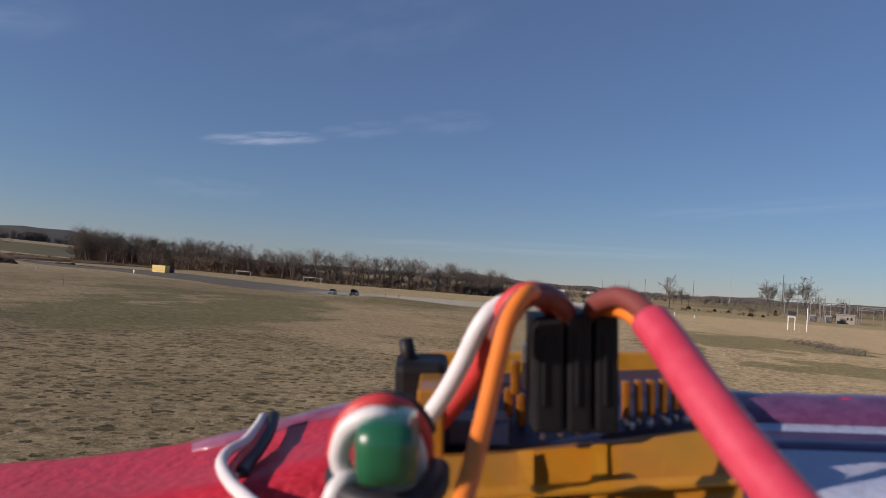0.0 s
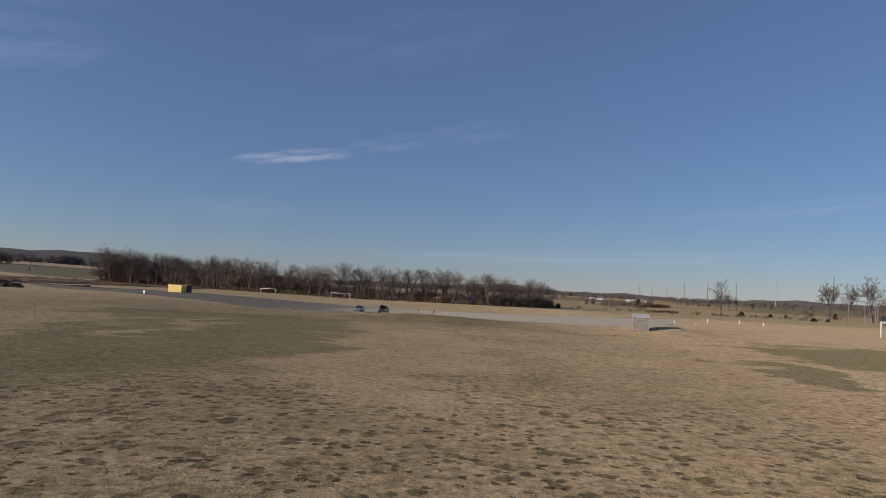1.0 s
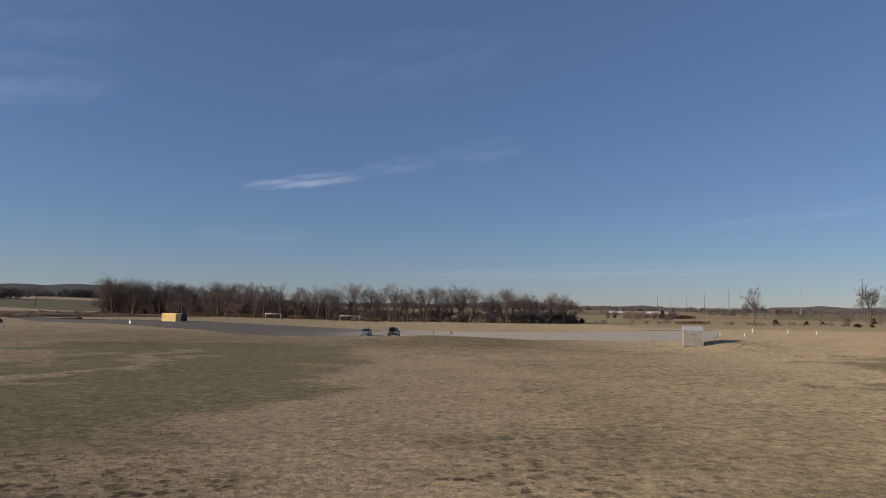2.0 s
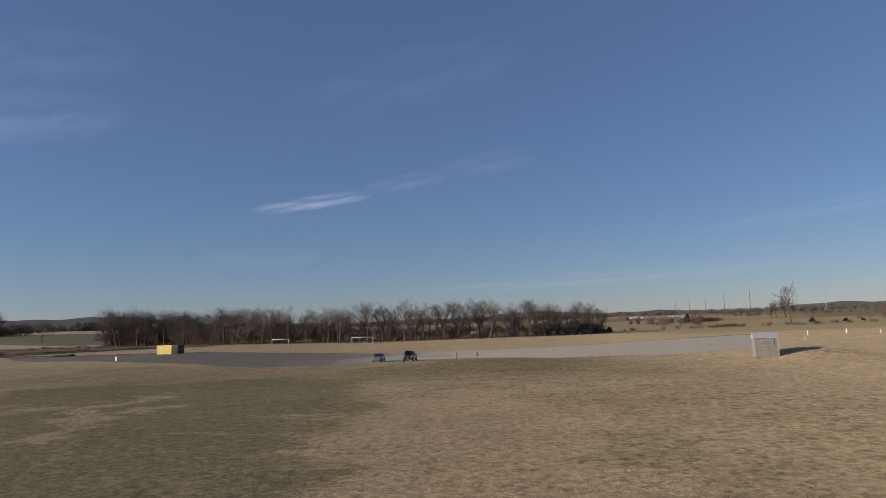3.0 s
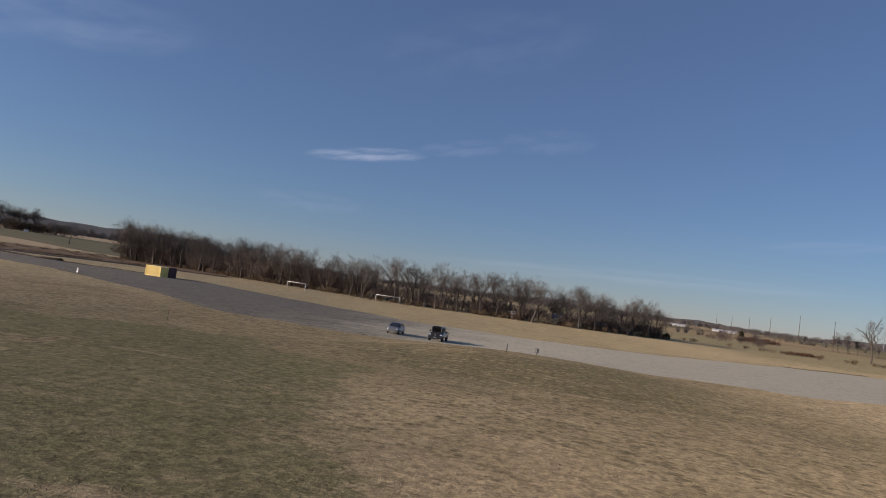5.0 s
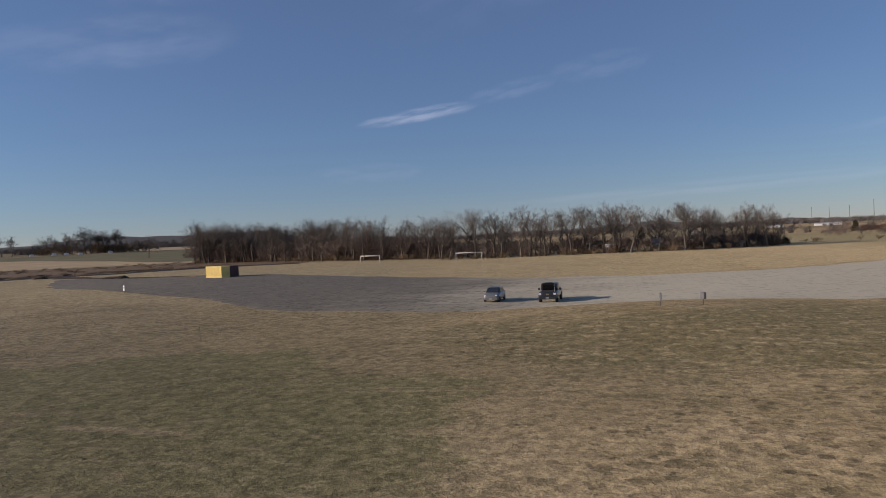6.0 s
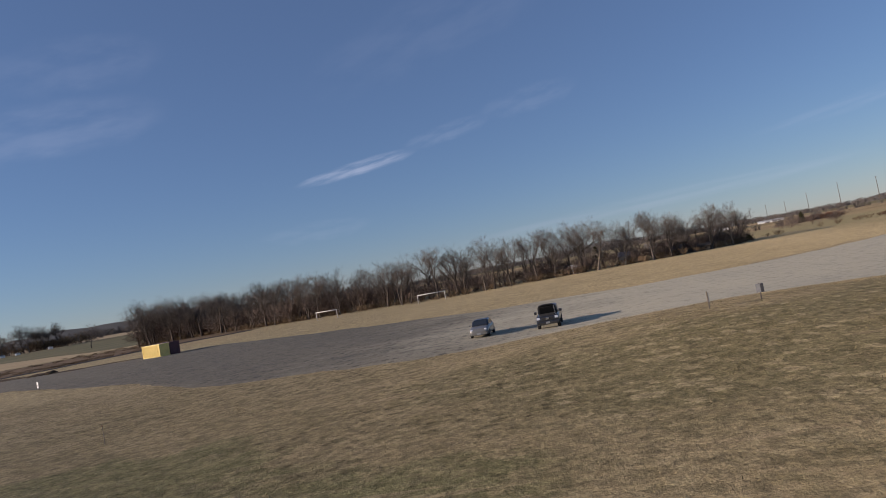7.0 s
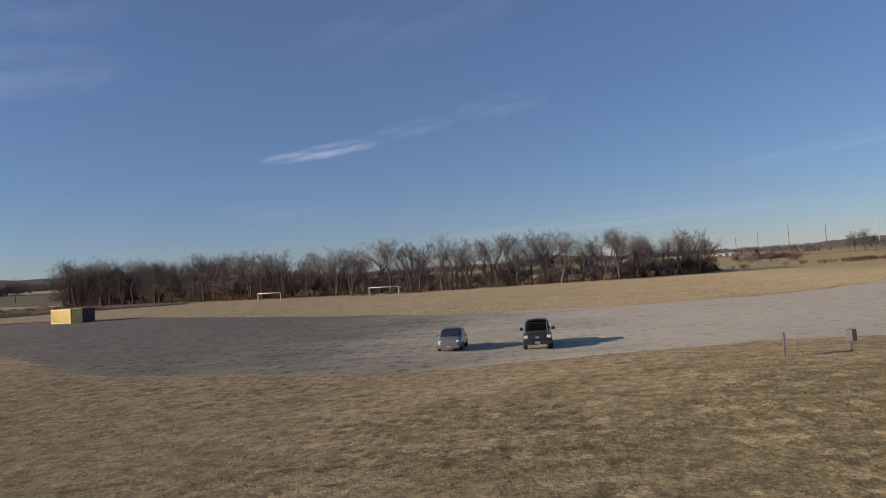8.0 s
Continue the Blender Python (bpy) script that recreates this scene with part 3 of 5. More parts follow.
def grow(seed, height, lean=0.12, light=False, forks=(4, 4, 4, 4, 2), first=0.27, spread=0.74, radius=None, stems=1, droop=0.0, twig=0.02):
    """The limbs of a leafless tree: (start, end, radius, radius, level)."""
    rng = np.random.default_rng(seed)
    segs = []

    def limb(p, way, length, r, level):
        n = (2, 2, 1, 1, 1, 1)[level] if light else (4, 5, 4, 2, 1, 1)[level]
        pts, rad = [p], [r]
        taper = 0.62 if level else 0.55
        for k in range(n):
            way = way + rng.normal(0, (0.07, 0.25, 0.32, 0.34, 0.34, 0.3)[level], 3) + np.array([0, 0, (0.02, 0.10, 0.09, 0.07, 0.03, 0.02)[level] - droop * level * 0.05])
            way /= np.linalg.norm(way)
            pts.append(pts[-1] + way * length / n)
            rad.append(r * (1 - (1 - taper) * (k + 1) / n))
            segs.append((pts[-2], pts[-1], rad[-2], rad[-1], level))
        if level >= len(forks):
            return
        count = forks[level] + (rng.integers(0, 2) if level < 3 else 0)
        turn = rng.uniform(0, 6.28)
        for c in range(count):
            f = 1.0 if c < 2 else rng.uniform(0.35, 0.95)
            i = min(int(f * n), n - 1)
            base = pts[i] + (pts[i + 1] - pts[i]) * (f * n - i)
            turn += 2.4 + rng.normal(0, 0.5)
            side = np.array([math.cos(turn), math.sin(turn), rng.uniform(-0.05, 0.4)])
            mixw = spread * rng.uniform(0.6, 1.15)
            w = way * (1 - 0.35 * mixw) + side * mixw * 0.8
            w /= np.linalg.norm(w)
            limb(base, w, length * rng.uniform(0.56, 0.86) * (1.0, 1.0, 0.86, 0.74, 0.7, 0.7)[level], max(rad[-1] * rng.uniform(0.58, 0.9), twig), level + 1)

    r = radius or height * 0.024
    for s in range(stems):
        a = rng.uniform(0, 6.28)
        w = np.array([math.cos(a) * lean * rng.uniform(0.3, 1.5), math.sin(a) * lean * rng.uniform(0.3, 1.5), 1.0])
        off = np.array([math.cos(a), math.sin(a), 0]) * (0.25 * (stems > 1)) * rng.uniform(0.2, 1.6)
        limb(off + np.array([0, 0, -0.2]), w / np.linalg.norm(w), height * first * rng.uniform(0.85, 1.1), r, 0)
    top = max(s[1][2] for s in segs)
    k = height / top
    return [(a * k, b * k, r0, r1, lv) for a, b, r0, r1, lv in segs]


def sides_of(level):
    return (7, 5, 4, 3, 3, 3)[level]


def tree_meshes(seed, height, bark, **kw):
    segs = grow(seed, height, **kw)
    a = segments_to_mesh([s for s in segs if s[4] <= 2], sides_of)
    b = segments_to_mesh([s for s in segs if s[4] > 2], sides_of)
    return mesh_of("trunk", *a, bark, True), mesh_of("crown", *b, TWIG)


FULL, OPEN = (4, 4, 4, 4, 2), (3, 4, 4, 4, 3)
TREES = [tree_meshes(11, 15, BARK, forks=OPEN, spread=0.78, first=0.36), tree_meshes(12, 15, BARK, forks=FULL, spread=0.80, first=0.32), tree_meshes(13, 16, PALE_BARK, forks=OPEN, first=0.44, spread=0.72),
         tree_meshes(14, 14, BARK, forks=FULL, lean=0.22, spread=0.85, first=0.34), tree_meshes(15, 15, BARK, stems=2, forks=(3, 4, 4, 4, 2), spread=0.70, first=0.36), tree_meshes(16, 15, PALE_BARK, forks=OPEN, lean=0.3, spread=0.78, first=0.38),
         tree_meshes(17, 13, BARK, stems=2, forks=(3, 3, 4, 4, 2), spread=0.72, first=0.38),
         tree_meshes(18, 15, BARK, forks=(4, 4, 4, 3, 2), spread=0.75, first=0.34, twig=0.05), tree_meshes(19, 15, BARK, forks=(4, 4, 4, 3, 2), spread=0.85, first=0.28, twig=0.05), tree_meshes(20, 15, BARK, stems=2, forks=(3, 4, 4, 3, 2), spread=0.7, first=0.32, twig=0.05),
         tree_meshes(29, 15, PALE_BARK, forks=(5, 4, 4, 3), spread=0.5, first=0.42, twig=0.035, lean=0.0)]


def plant_tree(kind, x, y, height, turn, label="bare winter tree with a spreading crown of fine twigs", group="trees of the wood edge", slim=1.0):
    trunk, crown = TREES[kind]
    top = 15.0 if kind not in (2, 3, 6) else (16.0, 14.0, 13.0)[(2, 3, 6).index(kind)]
    s = height / top
    t = thing("tree", pose(x, y, gz(x, y), 0, 0, turn) @ Matrix.Diagonal((s * slim, s * slim, s, 1)), label, "tree", group)
    linked("trunk", trunk, t)
    linked("crown", crown, t)
    return t


FARM_TREES = ((-50, 800, 19, 1), (-48.4, 800, 20, 6), (-47.2, 800, 21, 6), (-46.6, 810, 19, 4), (-44.9, 800, 15, 6), (-44.5, 806, 19, 3), (-44.1, 800, 17, 4), (-43.2, 795, 21, 1), (-42.8, 804, 19, 6), (-41.9, 800, 26, 4), (-41.6, 790, 24, 3), (-41.2, 800, 23, 6),
              (-40.9, 806, 21, 4), (-40.6, 795, 22, 1), (-40.2, 800, 20, 6), (-39.8, 806, 23, 4), (-39.5, 797, 22, 3))
EDGE = [(-196, 366), (-172, 357), (-150, 346), (-128, 331), (-110, 319), (-97, 309), (-85, 303), (-72, 298), (-60, 294), (-42, 292), (-25, 290), (-8, 289), (8, 290), (22, 298), (31, 306)]
rng = np.random.default_rng(5)
line = resample(EDGE, 200)
count = 0
for row, (back, step) in enumerate(((2, 6.4), (10, 8.5), (20, 13.0))):
    s, length = 0.0, np.hypot(*np.diff(line, axis=0).T).sum()
    while s < length:
        i = int(s / length * 199)
        x, y = line[i] + np.array([rng.normal(0, 1.6), back + rng.normal(0, 2.2)])
        x += back * 0.35 * (-1 if x < -90 else 0)
        west = smooth(-80, -170, x)
        h = np.interp(x, (-190, -100, -60, -25, 8, 31), (17.3, 15.0, 14.9, 14.8, 13.0, 10.8)) * rng.uniform(0.70, 1.07)
        plant_tree((1, 3)[count % 2] if x < -182 else int(rng.integers(0, 7)), x, y, h, rng.uniform(0, 360))
        count += 1
        s += step * rng.uniform(0.5, 1.2) * (0.82 - 0.1 * west - 0.14 * smooth(-15, 10, x))

for az, d, h, k in FARM_TREES:
    plant_tree(7 + k % 3, *polar(az, d), h * 1.12, az * 50, "bare tree beside distant white farm buildings", "farmyard trees")
plant_tree(7, *polar(-37.6, 540), 17, 40, "lone pale bare tree on the field slope", "lone trees")
plant_tree(10, 127, 380, 19.8, 200, "slender bare tree standing alone in the grass", "lone trees", 0.76)
for x, y, h, k in ((-195, 365, 20.5, 1), (-189, 360, 18, 3), (-183, 367, 20, 1), (-199, 374, 17, 3), (-176, 360, 17, 4)):
    plant_tree(k, x, y, h, x * 31, "broad bare tree with low spreading limbs at the wood's end")
for x, y, h, k in ((186, 388, 21.4, 2), (191, 379, 20.5, 4), (204, 379, 24.6, 1), (220, 393, 14.9, 6), (237, 406, 14.2, 4), (261, 427, 10.2, 6), (231, 600, 9, 1), (200, 596, 12, 1), (205, 600, 15, 4), (209, 592, 16, 1), (213, 604, 13, 6), (217, 598, 12, 4)):
    plant_tree(7 + k % 3, x, y, h, x * 7, "bare tree along the far field edge", "far field trees", 0.85)


def joined(name, templates, places, mat, label, category):
    """Many small growths as one mesh: each place gives x, y, template, scale, height scale, turn."""
    V, F, base = [], [], 0
    for x, y, k, s, sz, a in places:
        v, f = templates[k]
        c, sn = math.cos(a), math.sin(a)
        w = np.stack([(v[:, 0] * c - v[:, 1] * sn) * s + x, (v[:, 0] * sn + v[:, 1] * c) * s + y, v[:, 2] * sz + gz(x, y)], -1)
        V.append(w)
        F.append(f + base)
        base += len(w)
    ob = new(name, mesh_of(name, np.concatenate(V), np.concatenate(F), mat))
    return tagged(ob, label, category, kind="stuff")


def shrub(seed, height, stems, forks, spread=0.8):
    segs = grow(seed, height, lean=0.6, light=True, forks=forks, first=0.4, spread=spread, radius=0.05, stems=stems)
    return segments_to_mesh([(a, b, max(r0, 0.034), max(r1, 0.03), 3) for a, b, r0, r1, lv in segs], sides_of)


SHRUBS = [shrub(21, 6, 5, (3, 3, 2)), shrub(22, 6, 6, (3, 3, 2), 0.65), shrub(23, 6, 5, (3, 3, 2), 0.9)]
LOW = [shrub(31, 2, 5, (3, 2), 0.9), shrub(32, 2, 5, (3, 2), 0.8)]
places = []
for i in range(640):
    f = rng.uniform(0, 1)
    x, y = line[int(f * 199)] + np.array([rng.normal(0, 2.5), rng.uniform(1, 26)])
    west = float(smooth(-45, -95, x))
    if rng.uniform() > 0.8 + 0.2 * west:
        continue
    h = rng.uniform(0.55, 1.2) * (0.74 + 0.55 * west)
    places.append((x, y, int(rng.integers(0, 3)), h * 1.1, h, rng.uniform(0, 6.28)))
for i in range(26):  # brush behind the thin end of the wood
    x, y = rng.uniform(-60, 36), rng.uniform(302, 330)
    h = rng.uniform(0.45, 0.95)
    places.append((x, y, int(rng.integers(0, 3)), h * 1.2, h, rng.uniform(0, 6.28)))
for i in range(34):  # brush round the far trees
    a, d = ((rng.uniform(14.5, 19), rng.uniform(330, 360)), (rng.uniform(29, 40), rng.uniform(375, 400)))[i % 2]
    h = rng.uniform(0.35, 0.95)
    places.append((*polar(a, d), int(rng.integers(0, 3)), h * 1.3, h, rng.uniform(0, 6.28)))
joined("thicket", SHRUBS, places, BRUSH, "dense leafless thicket under the trees at the wood edge", "thicket")
places = []
for i in range(300):
    x, y = line[int(rng.uniform(0, 1) * 199)] + np.array([rng.normal(0, 2), rng.normal(0.5, 2.0)])
    s = rng.uniform(0.4, 1.1)
    places.append((x, y, int(rng.integers(0, 2)), s, s * 0.9, rng.uniform(0, 6.28)))
for i in range(330):
    az = rng.uniform(-62, -31)
    d = np.interp(az, (-66, -45, -35, -29), (225, 236, 246, 250)) + rng.uniform(0, 150) ** (1.0 if i % 3 else 0.0)
    x, y = polar(az, d)
    places.append((x, y, int(rng.integers(0, 2)), rng.uniform(0.9, 1.8), rng.uniform(0.15, 0.45), rng.uniform(0, 6.28)))
for i in range(45):
    f = rng.uniform(0, 1)
    x, y = 34 + 130 * f + rng.normal(0, 3), 326 + 14 * f + rng.normal(0, 3)
    places.append((x, y, int(rng.integers(0, 2)), rng.uniform(0.7, 1.3), rng.uniform(0.4, 0.9), rng.uniform(0, 6.28)))
for i in range(50):
    x, y = polar(rng.uniform(-45, -37.5) if i % 3 else rng.uniform(-41.9, -39), rng.uniform(790, 815))
    places.append((x, y, int(rng.integers(0, 2)), rng.uniform(3.5, 6.5), rng.uniform(2, 5.5), rng.uniform(0, 6.28)))
joined("weeds", LOW, places, WEEDS, "tangled brown weeds along field edges and ditches", "weeds")
places = [(126 + rng.normal(9, 5), 548 + rng.normal(0, 5), int(rng.integers(0, 2)), rng.uniform(1, 1.8), rng.uniform(1, 1.8), rng.uniform(0, 6)) for _ in range(60)]
places += [(x + rng.normal(0, 1.2), y + rng.normal(0, 1.2), int(rng.integers(0, 2)), rng.uniform(0.5, 0.9), rng.uniform(0.4, 0.8), rng.uniform(0, 6)) for x, y in [(84, 344), (88, 345), (92, 346)] for _ in range(12)]
joined("russet_scrub", LOW, places, RUSSET, "reddish brown scrub and brush piles in the far field", "scrub")


def cedar_mesh(seed, height, width):
    """A dense evergreen of many small sprays round a stem."""
    rg = np.random.default_rng(seed)
    V, F = [], []
    for i in range(900):
        f = rg.uniform(0.02, 1)
        r = width * 0.5 * (1 - f) ** 0.7 * rg.uniform(0.55, 1.08)
        a = rg.uniform(0, 6.28)
        c = np.array([math.cos(a) * r, math.sin(a) * r, f * height])
        s = width * 0.11 * rg.uniform(0.6, 1.4)
        V += [c + rg.normal(0, s, 3), c + rg.normal(0, s, 3), c + rg.normal(0, s, 3)]
        F.append((3 * i, 3 * i + 1, 3 * i + 2))
    stem, sf = segments_to_mesh([(np.array([0, 0, -0.1]), np.array([0, 0, height * 0.9]), 0.12, 0.03, 1)], sides_of)
    return mesh_of("foliage", np.array(V), np.array(F), CEDAR), mesh_of("trunk", stem, sf, BARK)


CEDARS = [cedar_mesh(41, 4.5, 3.2), cedar_mesh(42, 3.0, 3.2)]
for x, y, k, s in ((124, 548, 0, 1.25), (146, 402, 1, 0.65), (159, 396, 1, 0.5), (168, 398, 1, 0.4), (31, 314, 1, 0.8), (35, 320, 1, 0.6), (216, 440, 0, 0.7), (150, 330, 1, 0.5), (158, 334, 1, 0.4), (-2, 299, 1, 0.9), (5, 640, 0, 1.7)):
    t = thing("cedar", pose(x, y, gz(x, y), 0, 0, x * 13) @ Matrix.Diagonal((s * (1.5 if k else 1.0), s * (1.2 if k else 1.0), s * (0.9 if k else 1.0), 1)), "dark evergreen cedar standing in winter grass", "evergreen tree", "cedars")
    for n_, me_ in zip(("foliage", "trunk"), CEDARS[k]):
        linked(n_, me_, t)

# woods far off: many bare stems and sprays of twigs
rg = np.random.default_rng(8)


def far_tree():
    V, F = [], []
    for k in range(12):
        top = np.array([rg.normal(0, 0.22), rg.normal(0, 0.22), rg.uniform(0.55, 1.0)])
        V += [np.array([top[0] * 0.3 - 0.025, top[1] * 0.3, -0.05]), np.array([top[0] * 0.3 + 0.025, top[1] * 0.3, -0.05]), top]
    for k in range(46):
        c = rg.normal(0, 1, 3)
        c = c / np.linalg.norm(c) * rg.uniform(0.3, 1.0) * np.array([0.42, 0.42, 0.36]) + np.array([0, 0, 0.55])
        V += [c + rg.normal(0, 0.05, 3) for _ in range(3)]
    return np.array(V), np.arange(len(V)).reshape(-1, 3)


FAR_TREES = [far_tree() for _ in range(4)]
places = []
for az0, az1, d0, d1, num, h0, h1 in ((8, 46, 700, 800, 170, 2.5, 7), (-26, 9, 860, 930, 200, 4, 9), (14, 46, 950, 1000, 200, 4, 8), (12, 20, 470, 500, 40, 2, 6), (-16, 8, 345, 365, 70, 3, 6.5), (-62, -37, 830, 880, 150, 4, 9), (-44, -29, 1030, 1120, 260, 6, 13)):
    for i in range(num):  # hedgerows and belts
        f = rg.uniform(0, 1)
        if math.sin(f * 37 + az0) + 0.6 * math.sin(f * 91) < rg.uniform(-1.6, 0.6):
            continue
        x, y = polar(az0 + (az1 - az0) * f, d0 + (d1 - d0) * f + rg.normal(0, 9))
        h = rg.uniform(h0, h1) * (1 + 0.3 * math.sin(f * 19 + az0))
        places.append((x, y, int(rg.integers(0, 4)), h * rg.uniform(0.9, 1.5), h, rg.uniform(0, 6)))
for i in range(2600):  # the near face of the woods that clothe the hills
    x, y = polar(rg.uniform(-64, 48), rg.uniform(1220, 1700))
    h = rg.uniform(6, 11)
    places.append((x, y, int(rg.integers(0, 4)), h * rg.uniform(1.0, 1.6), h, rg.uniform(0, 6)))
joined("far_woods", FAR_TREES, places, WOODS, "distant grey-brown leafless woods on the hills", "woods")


# ================= built things in the field =================
def shipping_box(name, x, y, turn, length, width, height, paint, label):
    """A corrugated steel container with rails, posts and door gear on one end."""
    t = thing(name, pose(x, y, gz(x, y) - 0.02, 0, 0, turn), label, "container")
    body = bmesh.new()
    add_box(body, (length - 0.16, width - 0.16, height - 0.16), (0, 0, height / 2))
    part("body", body, paint, t)
    for sx in (-1, 1):
        for sy in (-1, 1):
            part("corner_post", box((0.16, 0.16, height), (sx * (length / 2 - 0.08), sy * (width / 2 - 0.08), height / 2), bevel=0.02), paint, t)
    for z in (0.08, height - 0.07):
        for sy in (-1, 1):
            part("side_rail", box((length - 0.33, 0.12, 0.13), (0, sy * (width / 2 - 0.06), z), bevel=0.015), paint, t)
        for sx in (-1, 1):
            part("end_rail", box((0.12, width - 0.33, 0.13), (sx * (length / 2 - 0.06), 0, z), bevel=0.015), paint, t)
    rib = mesh_of("rib", *ribs_arrays(0.14, 0.028, height - 0.3), paint)
    n = int((length - 0.5) / 0.28)
    for sy in (-1, 1):
        for i in range(n):
            ob = linked("rib", rib, t)
            ob.location = (-length / 2 + 0.3 + i * (length - 0.6) / (n - 1), sy * (width / 2 - 0.075), height / 2)
    for s in (-1, 1):
        d = part("door", box((0.05, width / 2 - 0.2, height - 0.34), (length / 2 - 0.055, s * (width / 4 - 0.08), height / 2), bevel=0.01), paint, t)
        for k in (-0.22, 0.22):
            part("lock_bar", tube([(length / 2 - 0.01, s * (width / 4) + k, 0.2), (length / 2 - 0.01, s * (width / 4) + k, height - 0.2)], 0.022, 6), paint, d)
    part("roof", box((length - 0.1, width - 0.1, 0.03), (0, 0, height - 0.005), bevel=0.006), paint, t)
    return t


def ribs_arrays(w, d, h):
    v = np.array([(-w / 2, -d, -h / 2), (-w / 4, d, -h / 2), (w / 4, d, -h / 2), (w / 2, -d, -h / 2), (-w / 2, -d, h / 2), (-w / 4, d, h / 2), (w / 4, d, h / 2), (w / 2, -d, h / 2)])
    v = np.concatenate([v, v * (1, -1, 1)])
    q = [(0, 1, 5, 4), (1, 2, 6, 5), (2, 3, 7, 6), (0, 3, 2, 1), (4, 5, 6, 7)]
    return v, [*q, *[tuple(i + 8 for i in f[::-1]) for f in q]]


shipping_box("shipping_container", -87.68, 210.82, -30, 6.06, 1.72, 2.14, YELLOW, "bright yellow corrugated steel container at the gravel edge")
shipping_box("storage_container", -86.75, 212.36, -30, 6.06, 1.72, 2.2, PURPLE, "dark purple steel container behind the yellow one")


def soccer_goal(x, y, turn, width, height):
    t = thing("soccer_goal", pose(x, y, gz(x, y), 0, 0, turn), "white steel soccer goal frame without a net", "soccer goal", "soccer goals")
    r, dep = 0.085, 1.9
    for s in (-1, 1):
        part("post", tube([(s * width / 2, 0, -0.05), (s * width / 2, 0, height)], r, 8), DULL_WHITE, t, smooth=True)
        part("back_stay", tube([(s * width / 2, 0, height), (s * width / 2, 0.7, height), (s * width / 2, dep, 0.04)], 0.03, 6), STEEL, t, smooth=True)
        part("ground_bar", tube([(s * width / 2, 0, 0.05), (s * width / 2, dep, 0.05)], 0.035, 6), STEEL, t, smooth=True)
    part("crossbar", tube([(-width / 2 - r, 0, height), (width / 2 + r, 0, height)], 0.105, 8), DULL_WHITE, t, smooth=True)
    return t


soccer_goal(-80.64, 274.4, -24, 7.32, 2.12)
soccer_goal(-53.8, 279.9, -4, 7.4, 2.26)


def superring(y, half, z0, z1, power=4.0, n=20, crown=0.0):
    """A rounded-rectangle section across a car at length y."""
    out = []
    for k in range(n):
        a = 2 * math.pi * k / n
        c, s = math.cos(a), math.sin(a)
        u, v = abs(c) ** (2 / power) * math.copysign(1, c), abs(s) ** (2 / power) * math.copysign(1, s)
        out.append((half * u, y, (z0 + z1) / 2 + (z1 - z0) / 2 * v))
    return out


def wheel(parent, x, y, r, w):
    side = 1 if x > 0 else -1
    prof = [(r * 0.62, w / 2), (r * 0.92, w / 2), (r, w / 2 - 0.03), (r, -w / 2 + 0.03), (r * 0.92, -w / 2), (r * 0.62, -w / 2)]
    n = 20
    ty = part("tyre", loft([[(x + o, y + rad * math.cos(2 * math.pi * k / n), r + rad * math.sin(2 * math.pi * k / n)) for k in range(n)] for rad, o in prof], False), RUBBER, parent, smooth=True)
    rim = bmesh.new()
    for k in range(5):
        a = 2 * math.pi * k / 5
        add_box(rim, (0.03, r * 0.56, 0.09), (x + side * (w / 2 - 0.03), y + math.cos(a) * r * 0.3, r + math.sin(a) * r * 0.3), Matrix.Rotation(a, 3, "X"))
    add_tube(rim, [(x - w * 0.3, y, r), (x + side * (w / 2 - 0.02), y, r)], r * 0.18, 10)
    add_tube(rim, [(x - side * 0.02, y, r), (x + side * 0.01, y, r)], r * 0.62, 16)
    part("rim", rim, STEEL, ty)


def quad_panel(pts, thick=0.012):
    """A slab over four or more corners of one face."""
    bm = bmesh.new()
    p = [Vector(q) for q in pts]
    nrm = (p[1] - p[0]).cross(p[2] - p[0]).normalized() * thick
    a, b = [bm.verts.new(q) for q in p], [bm.verts.new(q + nrm) for q in p]
    bm.faces.new(a[::-1])
    bm.faces.new(b)
    for k in range(len(p)):
        bm.faces.new((a[k], a[(k + 1) % len(p)], b[(k + 1) % len(p)], b[k]))
    return bm


